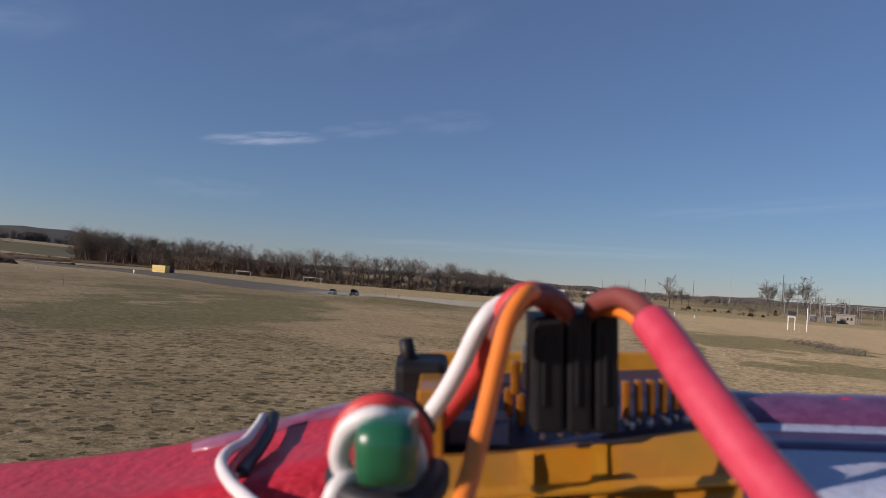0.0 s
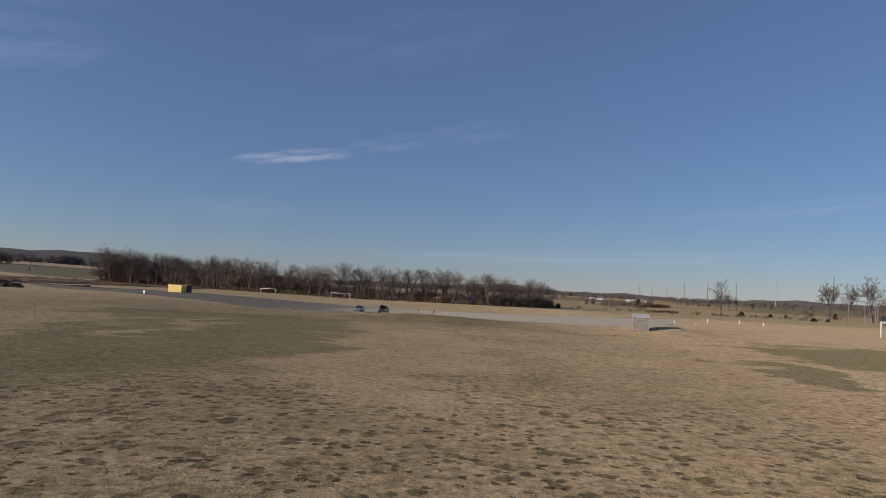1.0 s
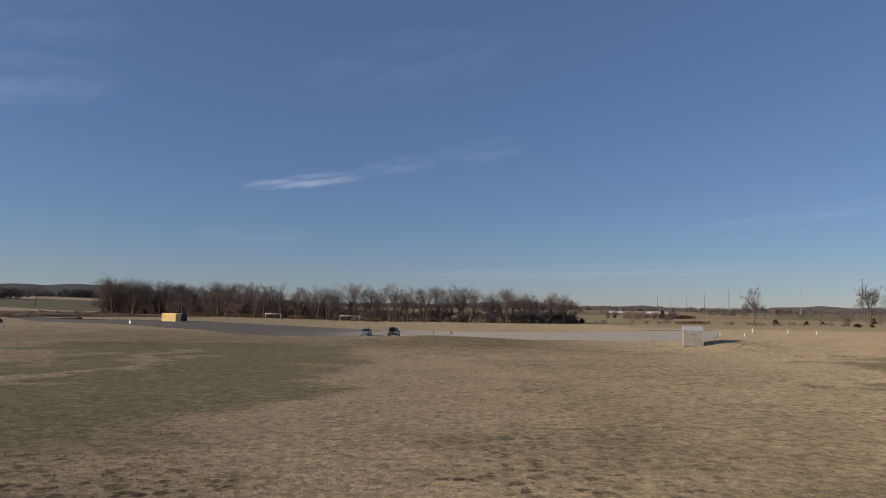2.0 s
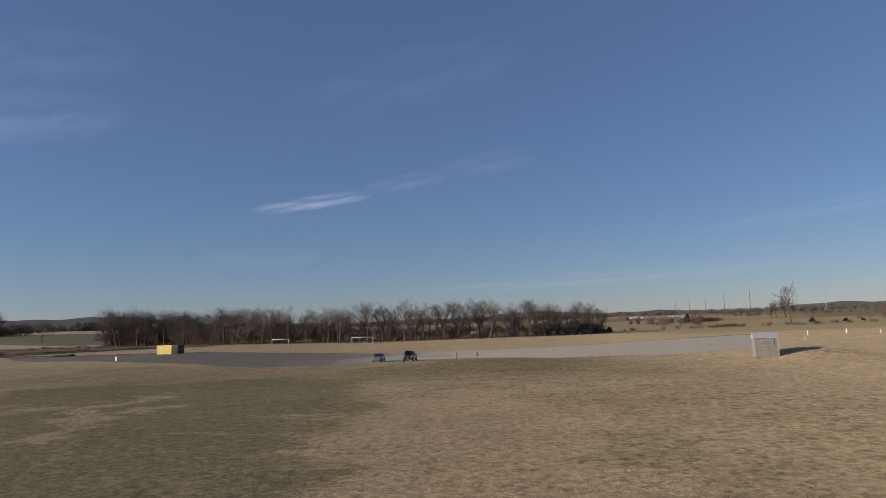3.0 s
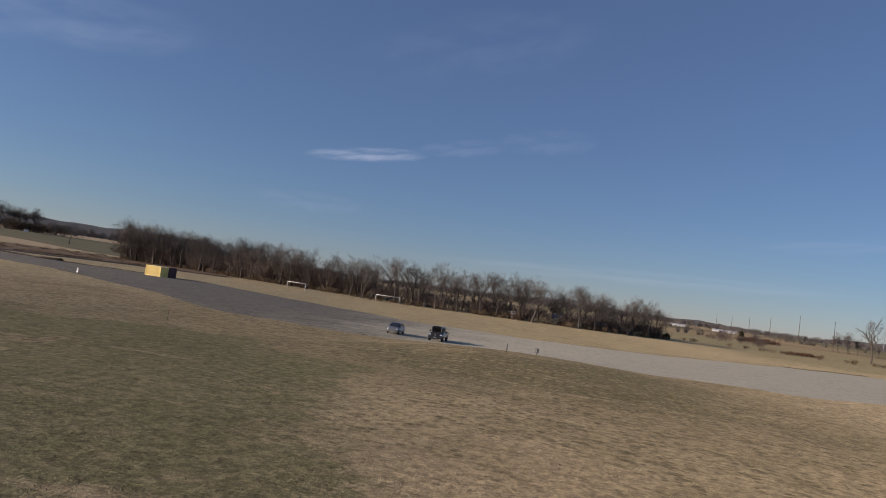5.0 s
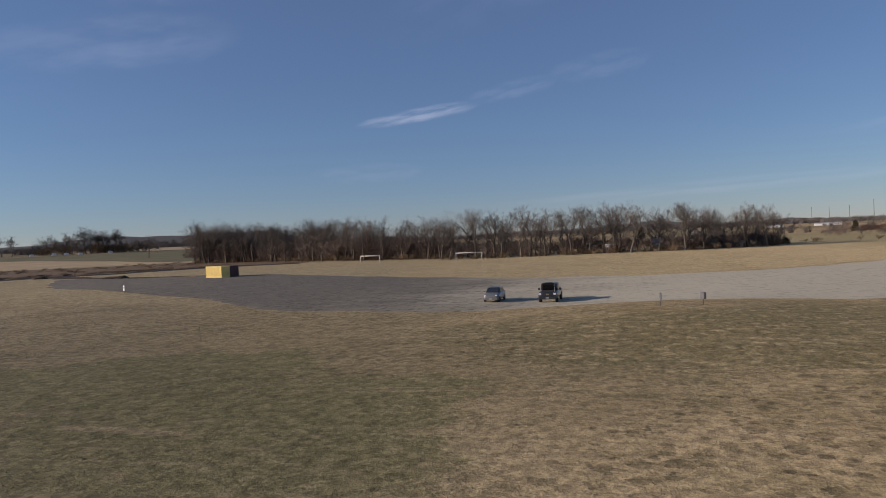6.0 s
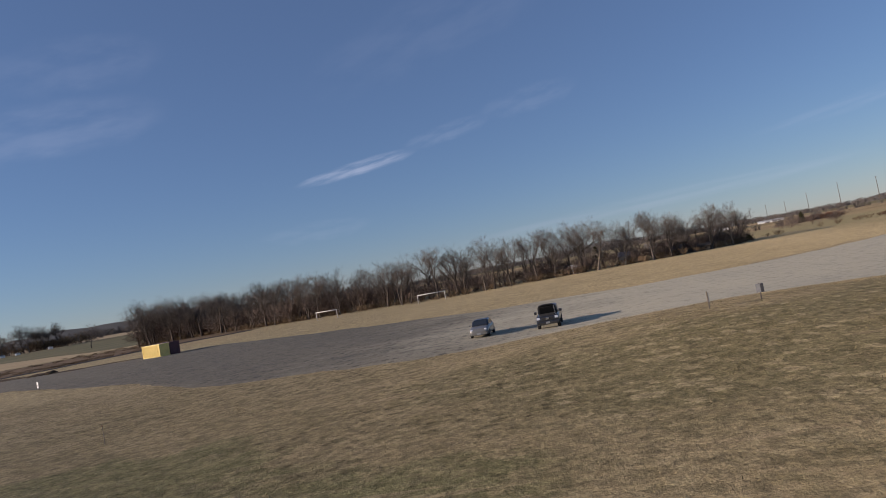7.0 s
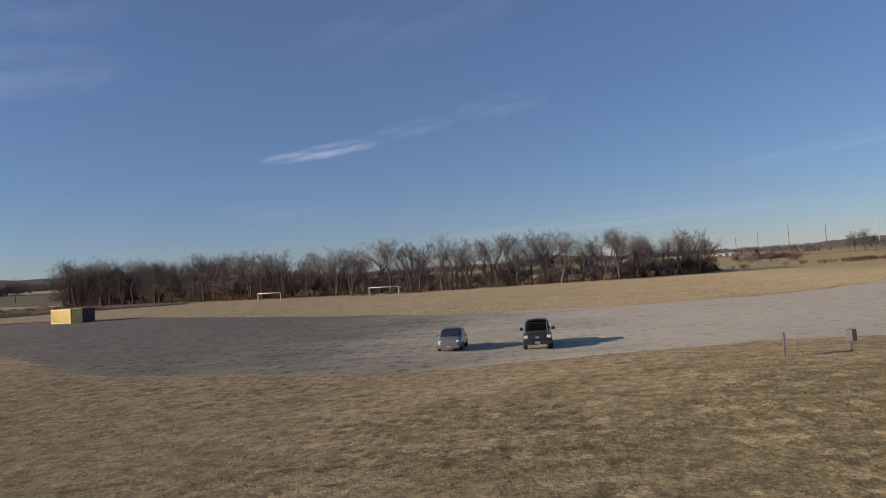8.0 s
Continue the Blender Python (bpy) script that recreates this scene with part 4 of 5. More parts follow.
def hatchback(x, y, turn):
    """A small rounded car; its nose points to -y before the turn."""
    t = thing("car", pose(x, y, gz(x, y) + 0.05, 0, 0, turn) @ Matrix.Diagonal((0.84, 0.82, 0.87, 1)), "silver-grey compact car with a dark roof parked on the gravel", "car")
    secs = [(-2.02, 0.62, 0.34, 0.60), (-1.95, 0.76, 0.22, 0.72), (-1.6, 0.84, 0.19, 0.84), (-1.0, 0.86, 0.18, 0.94), (-0.7, 0.87, 0.18, 0.98), (0.9, 0.87, 0.18, 0.98), (1.5, 0.86, 0.2, 0.97), (1.9, 0.8, 0.25, 0.93), (2.02, 0.66, 0.36, 0.82)]
    part("body", loft([superring(*s, 4.5) for s in secs]), SILVER_BLUE, t, smooth=True)
    cab = [(-0.98, 0.74, 0.9, 0.95), (-0.35, 0.70, 0.9, 1.38), (-0.1, 0.68, 0.9, 1.44), (0.8, 0.67, 0.9, 1.43), (1.3, 0.68, 0.9, 1.32), (1.8, 0.70, 0.9, 0.98)]
    part("cabin", loft([superring(*s, 5.0) for s in cab]), GRAPHITE, t, "dark painted roof and pillars", smooth=True)
    part("windscreen", quad_panel([(-0.64, -0.94, 0.985), (0.64, -0.94, 0.985), (0.56, -0.36, 1.385), (-0.56, -0.36, 1.385)]), GLASS_DARK, t)
    part("rear_window", quad_panel([(0.6, 1.76, 1.02), (-0.6, 1.76, 1.02), (-0.55, 1.34, 1.31), (0.55, 1.34, 1.31)]), GLASS_DARK, t)
    for s in (-1, 1):
        pts = [(s * 0.745, -0.72, 1.0), (s * 0.715, -0.28, 1.32), (s * 0.70, 0.9, 1.33), (s * 0.735, 1.35, 1.02)]
        part("side_window", quad_panel(pts if s < 0 else pts[::-1]), GLASS_DARK, t)
        part("headlight", box((0.24, 0.16, 0.18), (s * 0.60, -1.90, 0.68), bevel=0.06), LAMP_LENS, t, "clear headlight")
        part("tail_light", box((0.16, 0.08, 0.28), (s * 0.68, 1.96, 0.74), bevel=0.03), RED_LENS, t, "red tail light")
        m_ = part("mirror", box((0.2, 0.1, 0.13), (s * 0.95, -0.72, 1.02), bevel=0.04), SILVER_BLUE, t)
        for yy in (-1.28, 1.25):
            wheel(t, s * 0.77, yy, 0.31, 0.2)
    part("grille", box((0.7, 0.06, 0.12), (0, -1.985, 0.50), bevel=0.02), RUBBER, t)
    part("bumper", box((1.5, 0.16, 0.16), (0, -1.98, 0.33), bevel=0.06), SILVER_BLUE, t)
    part("number_plate", box((0.32, 0.02, 0.15), (0, -2.07, 0.36), bevel=0.005), SIGN_BACK, t)
    return t


def pickup(x, y, turn):
    """A crew-cab pickup with its bonnet propped open; nose to -y before the turn."""
    t = thing("pickup_truck", pose(x, y, gz(x, y) + 0.05, 0, 0, turn) @ Matrix.Diagonal((0.86, 0.86, 0.90, 1)), "dark graphite pickup truck with its hood propped open", "pickup truck")
    secs = [(-2.62, 0.84, 0.5, 0.9), (-2.5, 0.92, 0.42, 1.02), (-2.0, 0.95, 0.4, 1.08), (-0.9, 0.95, 0.4, 1.12), (0.9, 0.95, 0.42, 1.12), (1.0, 0.95, 0.45, 1.10), (2.5, 0.94, 0.48, 1.10), (2.62, 0.9, 0.55, 1.05)]
    part("body", loft([superring(*s, 6.0) for s in secs]), GRAPHITE, t, smooth=True)
    cab = [(-1.0, 0.82, 1.05, 1.1), (-0.45, 0.78, 1.05, 1.66), (-0.2, 0.76, 1.05, 1.76), (0.8, 0.76, 1.05, 1.77), (1.0, 0.78, 1.05, 1.68), (1.12, 0.80, 1.05, 1.1)]
    part("cabin", loft([superring(*s, 6.0) for s in cab]), GRAPHITE, t, smooth=True)
    part("windscreen", quad_panel([(-0.7, -0.95, 1.16), (0.7, -0.95, 1.16), (0.64, -0.46, 1.66), (-0.64, -0.46, 1.66)]), GLASS_DARK, t)
    for s in (-1, 1):
        pts = [(s * 0.825, -0.75, 1.16), (s * 0.795, -0.35, 1.62), (s * 0.78, 0.85, 1.64), (s * 0.815, 1.0, 1.16)]
        part("side_window", quad_panel(pts if s < 0 else pts[::-1]), GLASS_DARK, t)
        part("headlight", box((0.28, 0.14, 0.18), (s * 0.74, -2.56, 0.88), bevel=0.04), LAMP_LENS, t, "clear headlight")
        part("tail_light", box((0.14, 0.08, 0.34), (s * 0.84, 2.6, 0.85), bevel=0.03), RED_LENS, t, "red tail light")
        part("mirror", box((0.24, 0.12, 0.22), (s * 1.06, -0.72, 1.22), bevel=0.05), GRAPHITE, t)
        for yy in (-1.72, 1.62):
            wheel(t, s * 0.83, yy, 0.40, 0.26)
    rings = []
    for k in range(7):  # a crowned panel, narrower and rounded towards its front edge
        v = k / 6
        hw, yy, zz = 0.82 - 0.10 * v - 0.16 * v ** 6, -1.02 - 0.80 * v, 1.13 + 0.70 * v + 0.05 * math.sin(v * 3.1)
        line_ = [(-hw + 2 * hw * u / 8, yy - 0.05 * math.sin(math.pi * u / 8), zz + 0.05 * math.sin(math.pi * u / 8)) for u in range(9)]
        rings.append(line_ + [(a, b + 0.035, c + 0.045) for a, b, c in line_[::-1]])
    part("hood", loft(rings), GRAPHITE, t, "raised hood", smooth=True)
    part("hood_lining", quad_panel([(-0.62, -1.10, 1.16), (0.62, -1.10, 1.16), (0.54, -1.72, 1.70), (-0.54, -1.72, 1.70)], 0.03), RUBBER, t, "black hood lining")
    part("hood_prop", tube([(0.7, -2.3, 1.0), (0.62, -1.76, 1.74)], 0.012, 6), STEEL, t)
    part("engine", box((1.3, 1.1, 0.16), (0, -1.75, 1.06), bevel=0.05), RUBBER, t, "black engine top")
    part("grille", box((0.95, 0.07, 0.26), (0, -2.60, 0.82), bevel=0.04), RUBBER, t)
    part("badge", box((0.26, 0.03, 0.14), (0, -2.645, 0.84), bevel=0.01), CHROME, t)
    part("bumper", box((1.8, 0.22, 0.26), (0, -2.6, 0.52), bevel=0.08), GRAPHITE, t)
    part("number_plate", box((0.32, 0.02, 0.16), (0, -2.72, 0.52), bevel=0.005), SIGN_BACK, t)
    part("cargo_bed", box((1.5, 1.35, 0.06), (0, 1.82, 1.115), bevel=0.02), RUBBER, t, "black cargo bed cover")
    return t


hatchback(-25.3, 157.6, -3)
pickup(-20.25, 157.6, -2)


def marker_post(x, y, height, width, label="short white marker post in the grass"):
    t = thing("marker_post", pose(x, y, gz(x, y), 0, 0, 30), label, "marker post", "marker posts")
    part("post", box((width, width * 0.8, height), (0, 0, height / 2 - 0.03), bevel=width * 0.12, taper=0.6), WHITE, t)
    part("cap", box((width * 0.5, width * 0.4, height * 0.06), (0, 0, height * 1.0), bevel=0.01), WHITE, t)
    return t


for x, y, h, w in ((65, 216, 1.1, 0.35), (75.5, 220, 1.1, 0.35), (79, 212, 0.9, 0.3), (-92, 154, 0.8, 0.4), (48.5, 191, 0.7, 0.2), (53.7, 190.7, 0.8, 0.16)):
    marker_post(x, y, h, w)


def notice(name, x, y, turn, w, h, z, post_h, board, label, post=WOOD):
    t = thing(name, pose(x, y, gz(x, y), 0, 0, turn), label, "sign")
    part("post", tube([(0, 0.03, -0.05), (0, 0.03, post_h)], 0.035, 6), post, t)
    b_ = part("panel", box((w, 0.02, h), (0, -0.02, z), bevel=0.006), board, t)
    for s in (-1, 1):
        part("bolt", tube([(0, -0.034, z + s * h * 0.3), (0, -0.018, z + s * h * 0.3)], 0.015, 6), STEEL, b_)
    return t


sign = notice("field_sign", -80.4, 176.6, -35, 0.58, 0.72, 0.58, 0.9, WHITE, "small white sign on a short post beside the gravel")
for k in range(3):
    part("lettering_bar", box((0.2, 0.004, 0.05), (0, -0.034, 0.67 - 0.11 * k)), DARK_STEEL, sign.children[1])
edge = notice("edge_sign", -9.1, 143.8, -8, 0.34, 0.44, 0.58, 0.82, DULL_STEEL, "small grey metal sign on a post, its flap dark", WOOD)
part("side_flap", box((0.15, 0.03, 0.44), (0.12, -0.04, 0.58), bevel=0.005), DARK_STEEL, edge)
notice("edge_post", -11.8, 142.8, 76, 0.34, 0.50, 0.58, 0.88, SIGN_BACK, "weathered post with a small sign turned edge-on", WOOD)


def stake(x, y, height, label="thin wooden stake standing in the grass"):
    t = thing("stake", pose(x, y, gz(x, y), 1.5, 1, 0), label, "stake", "stakes")
    part("shaft", tube([(0, 0, -0.05), (0.01, 0, height * 0.5), (0, 0, height)], [0.024, 0.022, 0.014], 6), WOOD, t)
    part("flag_tie", tube([(0, 0, height * 0.86), (0, 0, height * 0.92)], 0.03, 6), RUSSET, t)


for x, y, h in ((-42.2, 137.5, 1.05), (-54, 97, 1.2), (-76, 174.5, 0.5)):
    stake(x, y, h)


def pump_house(x, y, turn, w, d, h):
    """A small block building with an overhanging shallow roof, a hatch and corner trim."""
    t = thing("utility_shed", pose(x, y, gz(x, y), 0, 0, turn), "small pale block utility shed with a shallow metal roof", "shed")
    part("wall", box((w, d, h), (0, 0, h / 2 - 0.05), bevel=0.02), CONCRETE, t)
    roof = loft([[(sx * (w / 2 + 0.08), -d / 2 - 0.08, h - 0.08), (sx * (w / 2 + 0.08), d / 2 + 0.08, h - 0.08), (sx * (w / 2 + 0.08), d / 2 + 0.08, h), (sx * (w / 2 + 0.08), 0.0, h + 0.62), (sx * (w / 2 + 0.08), -d / 2 - 0.08, h)] for sx in (-1, 1)])
    part("roof", roof, ROOFING, t)
    hatch = part("hatch", box((w * 0.52, 0.03, 0.62), (w * 0.04, -d / 2 - 0.012, h * 0.72), bevel=0.008), CONCRETE, t)
    for s in (-1, 1):
        part("hatch_frame", box((0.04, 0.05, 0.70), (w * 0.04 + s * w * 0.275, -d / 2 - 0.02, h * 0.72)), ROOFING, hatch)
        part("hatch_frame", box((w * 0.59, 0.05, 0.04), (w * 0.04, -d / 2 - 0.02, h * 0.72 + s * 0.33)), ROOFING, hatch)
    for sx in (-1, 1):
        part("corner_trim", box((0.09, 0.09, h - 0.12), (sx * (w / 2 - 0.02), -d / 2 + 0.02, h / 2 - 0.03), bevel=0.01), ROOFING, t)
    part("footing", box((w + 0.2, d + 0.2, 0.14), (0, 0, 0.02), bevel=0.02), CONCRETE, t)
    return t


pump_house(28.3, 142.0, -11, 2.8, 2.4, 2.4)


def soil_heap(x, y, w, h, seed):
    rg_ = np.random.default_rng(seed)
    bm = bmesh.new()
    bmesh.ops.create_icosphere(bm, subdivisions=4, radius=1.0)
    ph = rg_.uniform(0, 6, 6)
    for v in bm.verts:
        k = 1 + 0.18 * math.sin(v.co.x * 4 + ph[0]) * math.sin(v.co.y * 5 + ph[1]) + 0.1 * noise.noise(v.co * 5 + Vector((ph[2], 0, 0)))
        v.co = Vector((v.co.x * w / 2 * k, v.co.y * w * 0.35 * k, (v.co.z * h * k) if v.co.z > 0 else v.co.z * 0.2))
    ob = part("soil_heap", bm, SOIL, None, smooth=True)
    ob.matrix_basis = pose(x, y, gz(x, y) - 0.03, 0, 0, x)
    tagged(ob, "heap of dark bare soil on the field", "soil heap", "soil heaps")


for i, (x, y, w, h) in enumerate(((-130, 194, 6.5, 1.7), (-123, 190.5, 5, 1.3), (-119, 188, 2.2, 0.6), (-133, 237, 6, 0.5), (-128, 234, 2.6, 0.7), (-168, 250, 4, 0.7))):
    soil_heap(x, y, w, h, 60 + i)


def score_frame(x, y, turn):
    """Two short white posts that carry a black board in a timber frame, and a taller post beside them."""
    t = thing("board_frame", pose(x, y, gz(x, y), 0, 0, turn) @ Matrix.Diagonal((0.78, 0.78, 0.78, 1)), "white posts carrying a black board in a timber frame", "sign frame")
    for px_, hh, w in ((-2.3, 4.6, 0.26), (-0.3, 4.6, 0.26), (3.2, 7.6, 0.24)):
        part("post", box((w, w, hh), (px_, 0, hh / 2 - 0.1), bevel=0.02), WHITE, t)
    part("board", box((2.1, 0.16, 1.35), (-1.3, -0.05, 5.45), bevel=0.03), PLASTIC_BLACK, t, "black board")
    part("pale_panel", box((2.2, 0.14, 0.62), (-1.3, -0.03, 4.3), bevel=0.02), STEEL, t, "pale grey panel")
    for sx in (-2.42, -0.18):
        part("upright", box((0.16, 0.16, 2.6), (sx, 0.1, 5.6), bevel=0.02), WOOD, t)
    part("top_beam", box((2.9, 0.2, 0.26), (-1.3, 0.08, 6.95), bevel=0.03), WOOD, t)
    part("crossarm", box((1.5, 0.14, 0.16), (2.7, 0, 7.3), bevel=0.02), WOOD, t)
    return t


score_frame(90.5, 173.5, -29)


def bleacher(x, y, turn, length, rows):
    """Low open seating: weathered planks on bent steel legs."""
    t = thing("bleacher", pose(x, y, gz(x, y), 0, 0, turn), "low weathered bleacher of planks on steel legs", "bleacher", "bleachers")
    for r in range(rows):
        part("plank", box((length, 0.26, 0.05), (0.1 * r, r * 0.62, 0.36 + r * 0.2), bevel=0.008), WOOD if r else DARK_STEEL, t)
        part("footboard", box((length, 0.2, 0.04), (0.05 * r, r * 0.62 + 0.32, 0.2 + r * 0.2), bevel=0.008), WOOD, t)
    for k in range(int(length / 1.6) + 1):
        xx = -length / 2 + 0.2 + k * (length - 0.4) / int(length / 1.6)
        part("leg", tube([(xx, -0.1, -0.05), (xx, 0.0, 0.33), (xx, (rows - 1) * 0.62, 0.13 + rows * 0.2), (xx, (rows - 1) * 0.62 + 0.1, -0.05)], 0.045, 6), DARK_STEEL, t)
    return t


bleacher(56.2, 104.5, -80, 8.5, 3)
bleacher(54.0, 92.6, -72, 7.0, 3)


def utility_pole(x, y, height, arm=3.0, mat=WOOD):
    t = thing("utility_pole", pose(x, y, gz(x, y), 0, 0, 8), "tall dark transmission pole in the far fields", "utility pole", "utility poles")
    part("shaft", tube([(0, 0, -0.3), (0, 0, height)], [0.55, 0.3], 8), mat, t)
    a = part("crossarm", box((arm, 0.12, 0.14), (0, 0.12, height - 0.6), bevel=0.01), mat, t)
    for k in (-0.45, 0.0, 0.45):
        part("insulator", tube([(k * arm, 0.12, height - 0.5), (k * arm, 0.12, height - 0.25)], [0.06, 0.04], 6), STEEL, a)
    return t


for x, y, h in ((422, 1145, 33.3), (416, 1263, 39.1), (429, 1443, 36.7), (434, 1588, 30.5), (415, 830, 42.0), (440, 1740, 30), (446, 1900, 30)):
    utility_pole(x, y, h)
mast = thing("radio_mast", pose(433, 1024, gz(433, 1024)), "tall slender white mast in the far field", "mast")
part("shaft", tube([(0, 0, -0.3), (0, 0, 40.2)], [0.42, 0.25], 8), STEEL, mast)
part("base", box((3, 3, 4.5), (0, 0, 2.0), bevel=0.1), GREY_ROOF, mast)


def farm_building(x, y, turn, w, d, h, roof_h, roof, label, wall=WHITE):
    t = thing("farm_building", pose(x, y, gz(x, y) - 0.1, 0, 0, turn), label, "building", "far buildings")
    part("wall", box((w, d, h), (0, 0, h / 2)), wall, t)
    e = 0.35
    part("roof", loft([[(sx * (w / 2 + e), -d / 2 - e, h - 0.02), (sx * (w / 2 + e), d / 2 + e, h - 0.02), (sx * (w / 2 + e), 0, h + roof_h)] for sx in (-1, 1)]), roof, t)
    part("door", box((w * 0.18, 0.1, h * 0.7), (-w * 0.15, -d / 2 - 0.03, h * 0.35), bevel=0.02), GREY_ROOF, t)
    for k in (0.12, 0.32):
        win = part("window", box((w * 0.1, 0.08, h * 0.28), (w * k, -d / 2 - 0.02, h * 0.6)), GLASS_DARK, t)
        part("window_frame", box((w * 0.12, 0.06, h * 0.04), (w * k, -d / 2 - 0.03, h * 0.45)), wall, win)
    return t


for az, d, w, h in ((-44.0, 770, 3.6, 2.4), (-43.2, 772, 3.6, 2.0), (-42.3, 770, 4, 1.6), (-40.3, 778, 2.6, 2.0), (-45.4, 780, 3, 2.0)):
    farm_building(*polar(az, d), -40, w, 4, h, 1.0, GREY_ROOF if w < 9 else ROOFING, "small white farm building among distant trees")
farm_building(52, 700, -25, 7, 6, 1.9, 1.1, GREY_ROOF, "small grey farmhouse far beyond the bare trees", CONCRETE)
farm_building(16, 352, -20, 10, 7, 2.5, 1.5, GREY_ROOF, "grey house half hidden behind the bare trees", CONCRETE)
farm_building(30, 345, -20, 8, 6, 2.2, 1.2, GREY_ROOF, "grey house half hidden behind the bare trees", CONCRETE)
farm_building(195, 860, -10, 24, 10, 1.8, 1.2, ROOFING, "long low white barn with a pale roof")
farm_building(150, 880, -10, 16, 8, 1.6, 1.2, ROOFING, "long low white barn with a pale roof")
farm_building(-2.6, 296.5, -25, 2.4, 3, 2.4, 1.2, GREY_ROOF, "pale house half hidden behind the bare trees", CONCRETE)
farm_building(-16.7, 296, -25, 1.5, 1.5, 2.2, 0.4, ROOFING, "narrow white hut standing among the bare trees")
farm_building(-21.2, 297, -18, 3.8, 3, 1.9, 0.7, WEEDS, "low tan shed standing among the bare trees", STUBBLE)
farm_building(9.4, 298, -22, 6.2, 4, 1.7, 1.1, WOOD, "low dark shed half hidden among the bare trees", WOOD)
farm_building(17.4, 299.5, -22, 5.6, 4, 1.3, 0.8, WOOD, "low dark shed half hidden among the bare trees", WOOD)


# ================= substation =================
def gantry(x, y, turn, width, height):
    t = thing("substation_gantry", pose(x, y, gz(x, y), 0, 0, turn), "grey lattice steel gantry of the substation", "gantry", "substation gantries")
    for s in (-1, 1):
        part("leg", box((0.32, 0.32, height), (s * width / 2, 0, height / 2 - 0.1), bevel=0.04, taper=0.7), DULL_STEEL, t)
        part("spike", tube([(s * width / 2, 0, height - 0.2), (s * width / 2, 0, height + 3.0)], [0.12, 0.04], 6), DULL_STEEL, t)
    part("beam", box((width + 0.5, 0.4, 0.42), (0, 0, height - 0.4), bevel=0.04), DULL_STEEL, t)
    for k in range(5):
        part("insulator", tube([((k - 2) * width / 5, 0, height - 0.7), ((k - 2) * width / 5, 0, height - 2.0)], [0.16, 0.10], 6), DARK_STEEL, t)
    return t


def transformer(x, y, turn, s):
    t = thing("transformer", pose(x, y, gz(x, y), 0, 0, turn), "grey substation transformer with cooling fins", "transformer", "transformers")
    part("tank", box((2.6 * s, 2 * s, 3 * s), (0, 0, 1.55 * s), bevel=0.08), DULL_STEEL, t)
    for k in range(6):
        part("fin", box((0.12 * s, 0.8 * s, 2.2 * s), ((k - 2.5) * 0.42 * s, -1.4 * s, 1.5 * s), bevel=0.02), DULL_STEEL, t)
    for k in (-1, 0, 1):
        part("bushing", tube([(k * 0.8 * s, 0, 3.0 * s), (k * 0.9 * s, 0, 4.4 * s)], [0.22 * s, 0.1 * s], 8), DARK_STEEL, t)
    return t


for x, y, w, h in ((186, 345, 10, 10), (204, 352, 12, 10), (224, 352, 12, 9.5), (244, 356, 12, 9.5), (262, 360, 12, 9.5), (194, 372, 12, 11), (216, 376, 12, 9), (240, 380, 12, 9), (264, 385, 12, 9), (284, 388, 12, 9), (200, 362, 7, 12), (212, 364, 7, 9), (228, 366, 8, 8), (234, 350, 8, 8), (250, 368, 8, 8), (256, 352, 8, 8.5), (272, 372, 8, 8.5), (280, 366, 8, 9)):
    gantry(x, y, -14, w, h)
for x, y, s in ((176, 322, 1.1), (188, 330, 1.15), (197, 334, 0.9)):
    transformer(x, y, -30, s)
hut = farm_building(199, 335, -32, 8, 6, 4.4, 0.5, ROOFING, "pale cream control building of the substation", CONCRETE)
for x, y, h in ((226, 338, 12), (290, 380, 17), (300, 402, 17)):
    p_ = thing("lightning_pole", pose(x, y, gz(x, y)), "slim steel pole beside the substation", "pole", "substation poles")
    part("shaft", tube([(0, 0, -0.2), (0, 0, h)], [0.2, 0.07], 8), DULL_STEEL, p_)
    part("bracket", box((1.2, 0.1, 0.1), (0, 0, h - 0.4)), DULL_STEEL, p_)


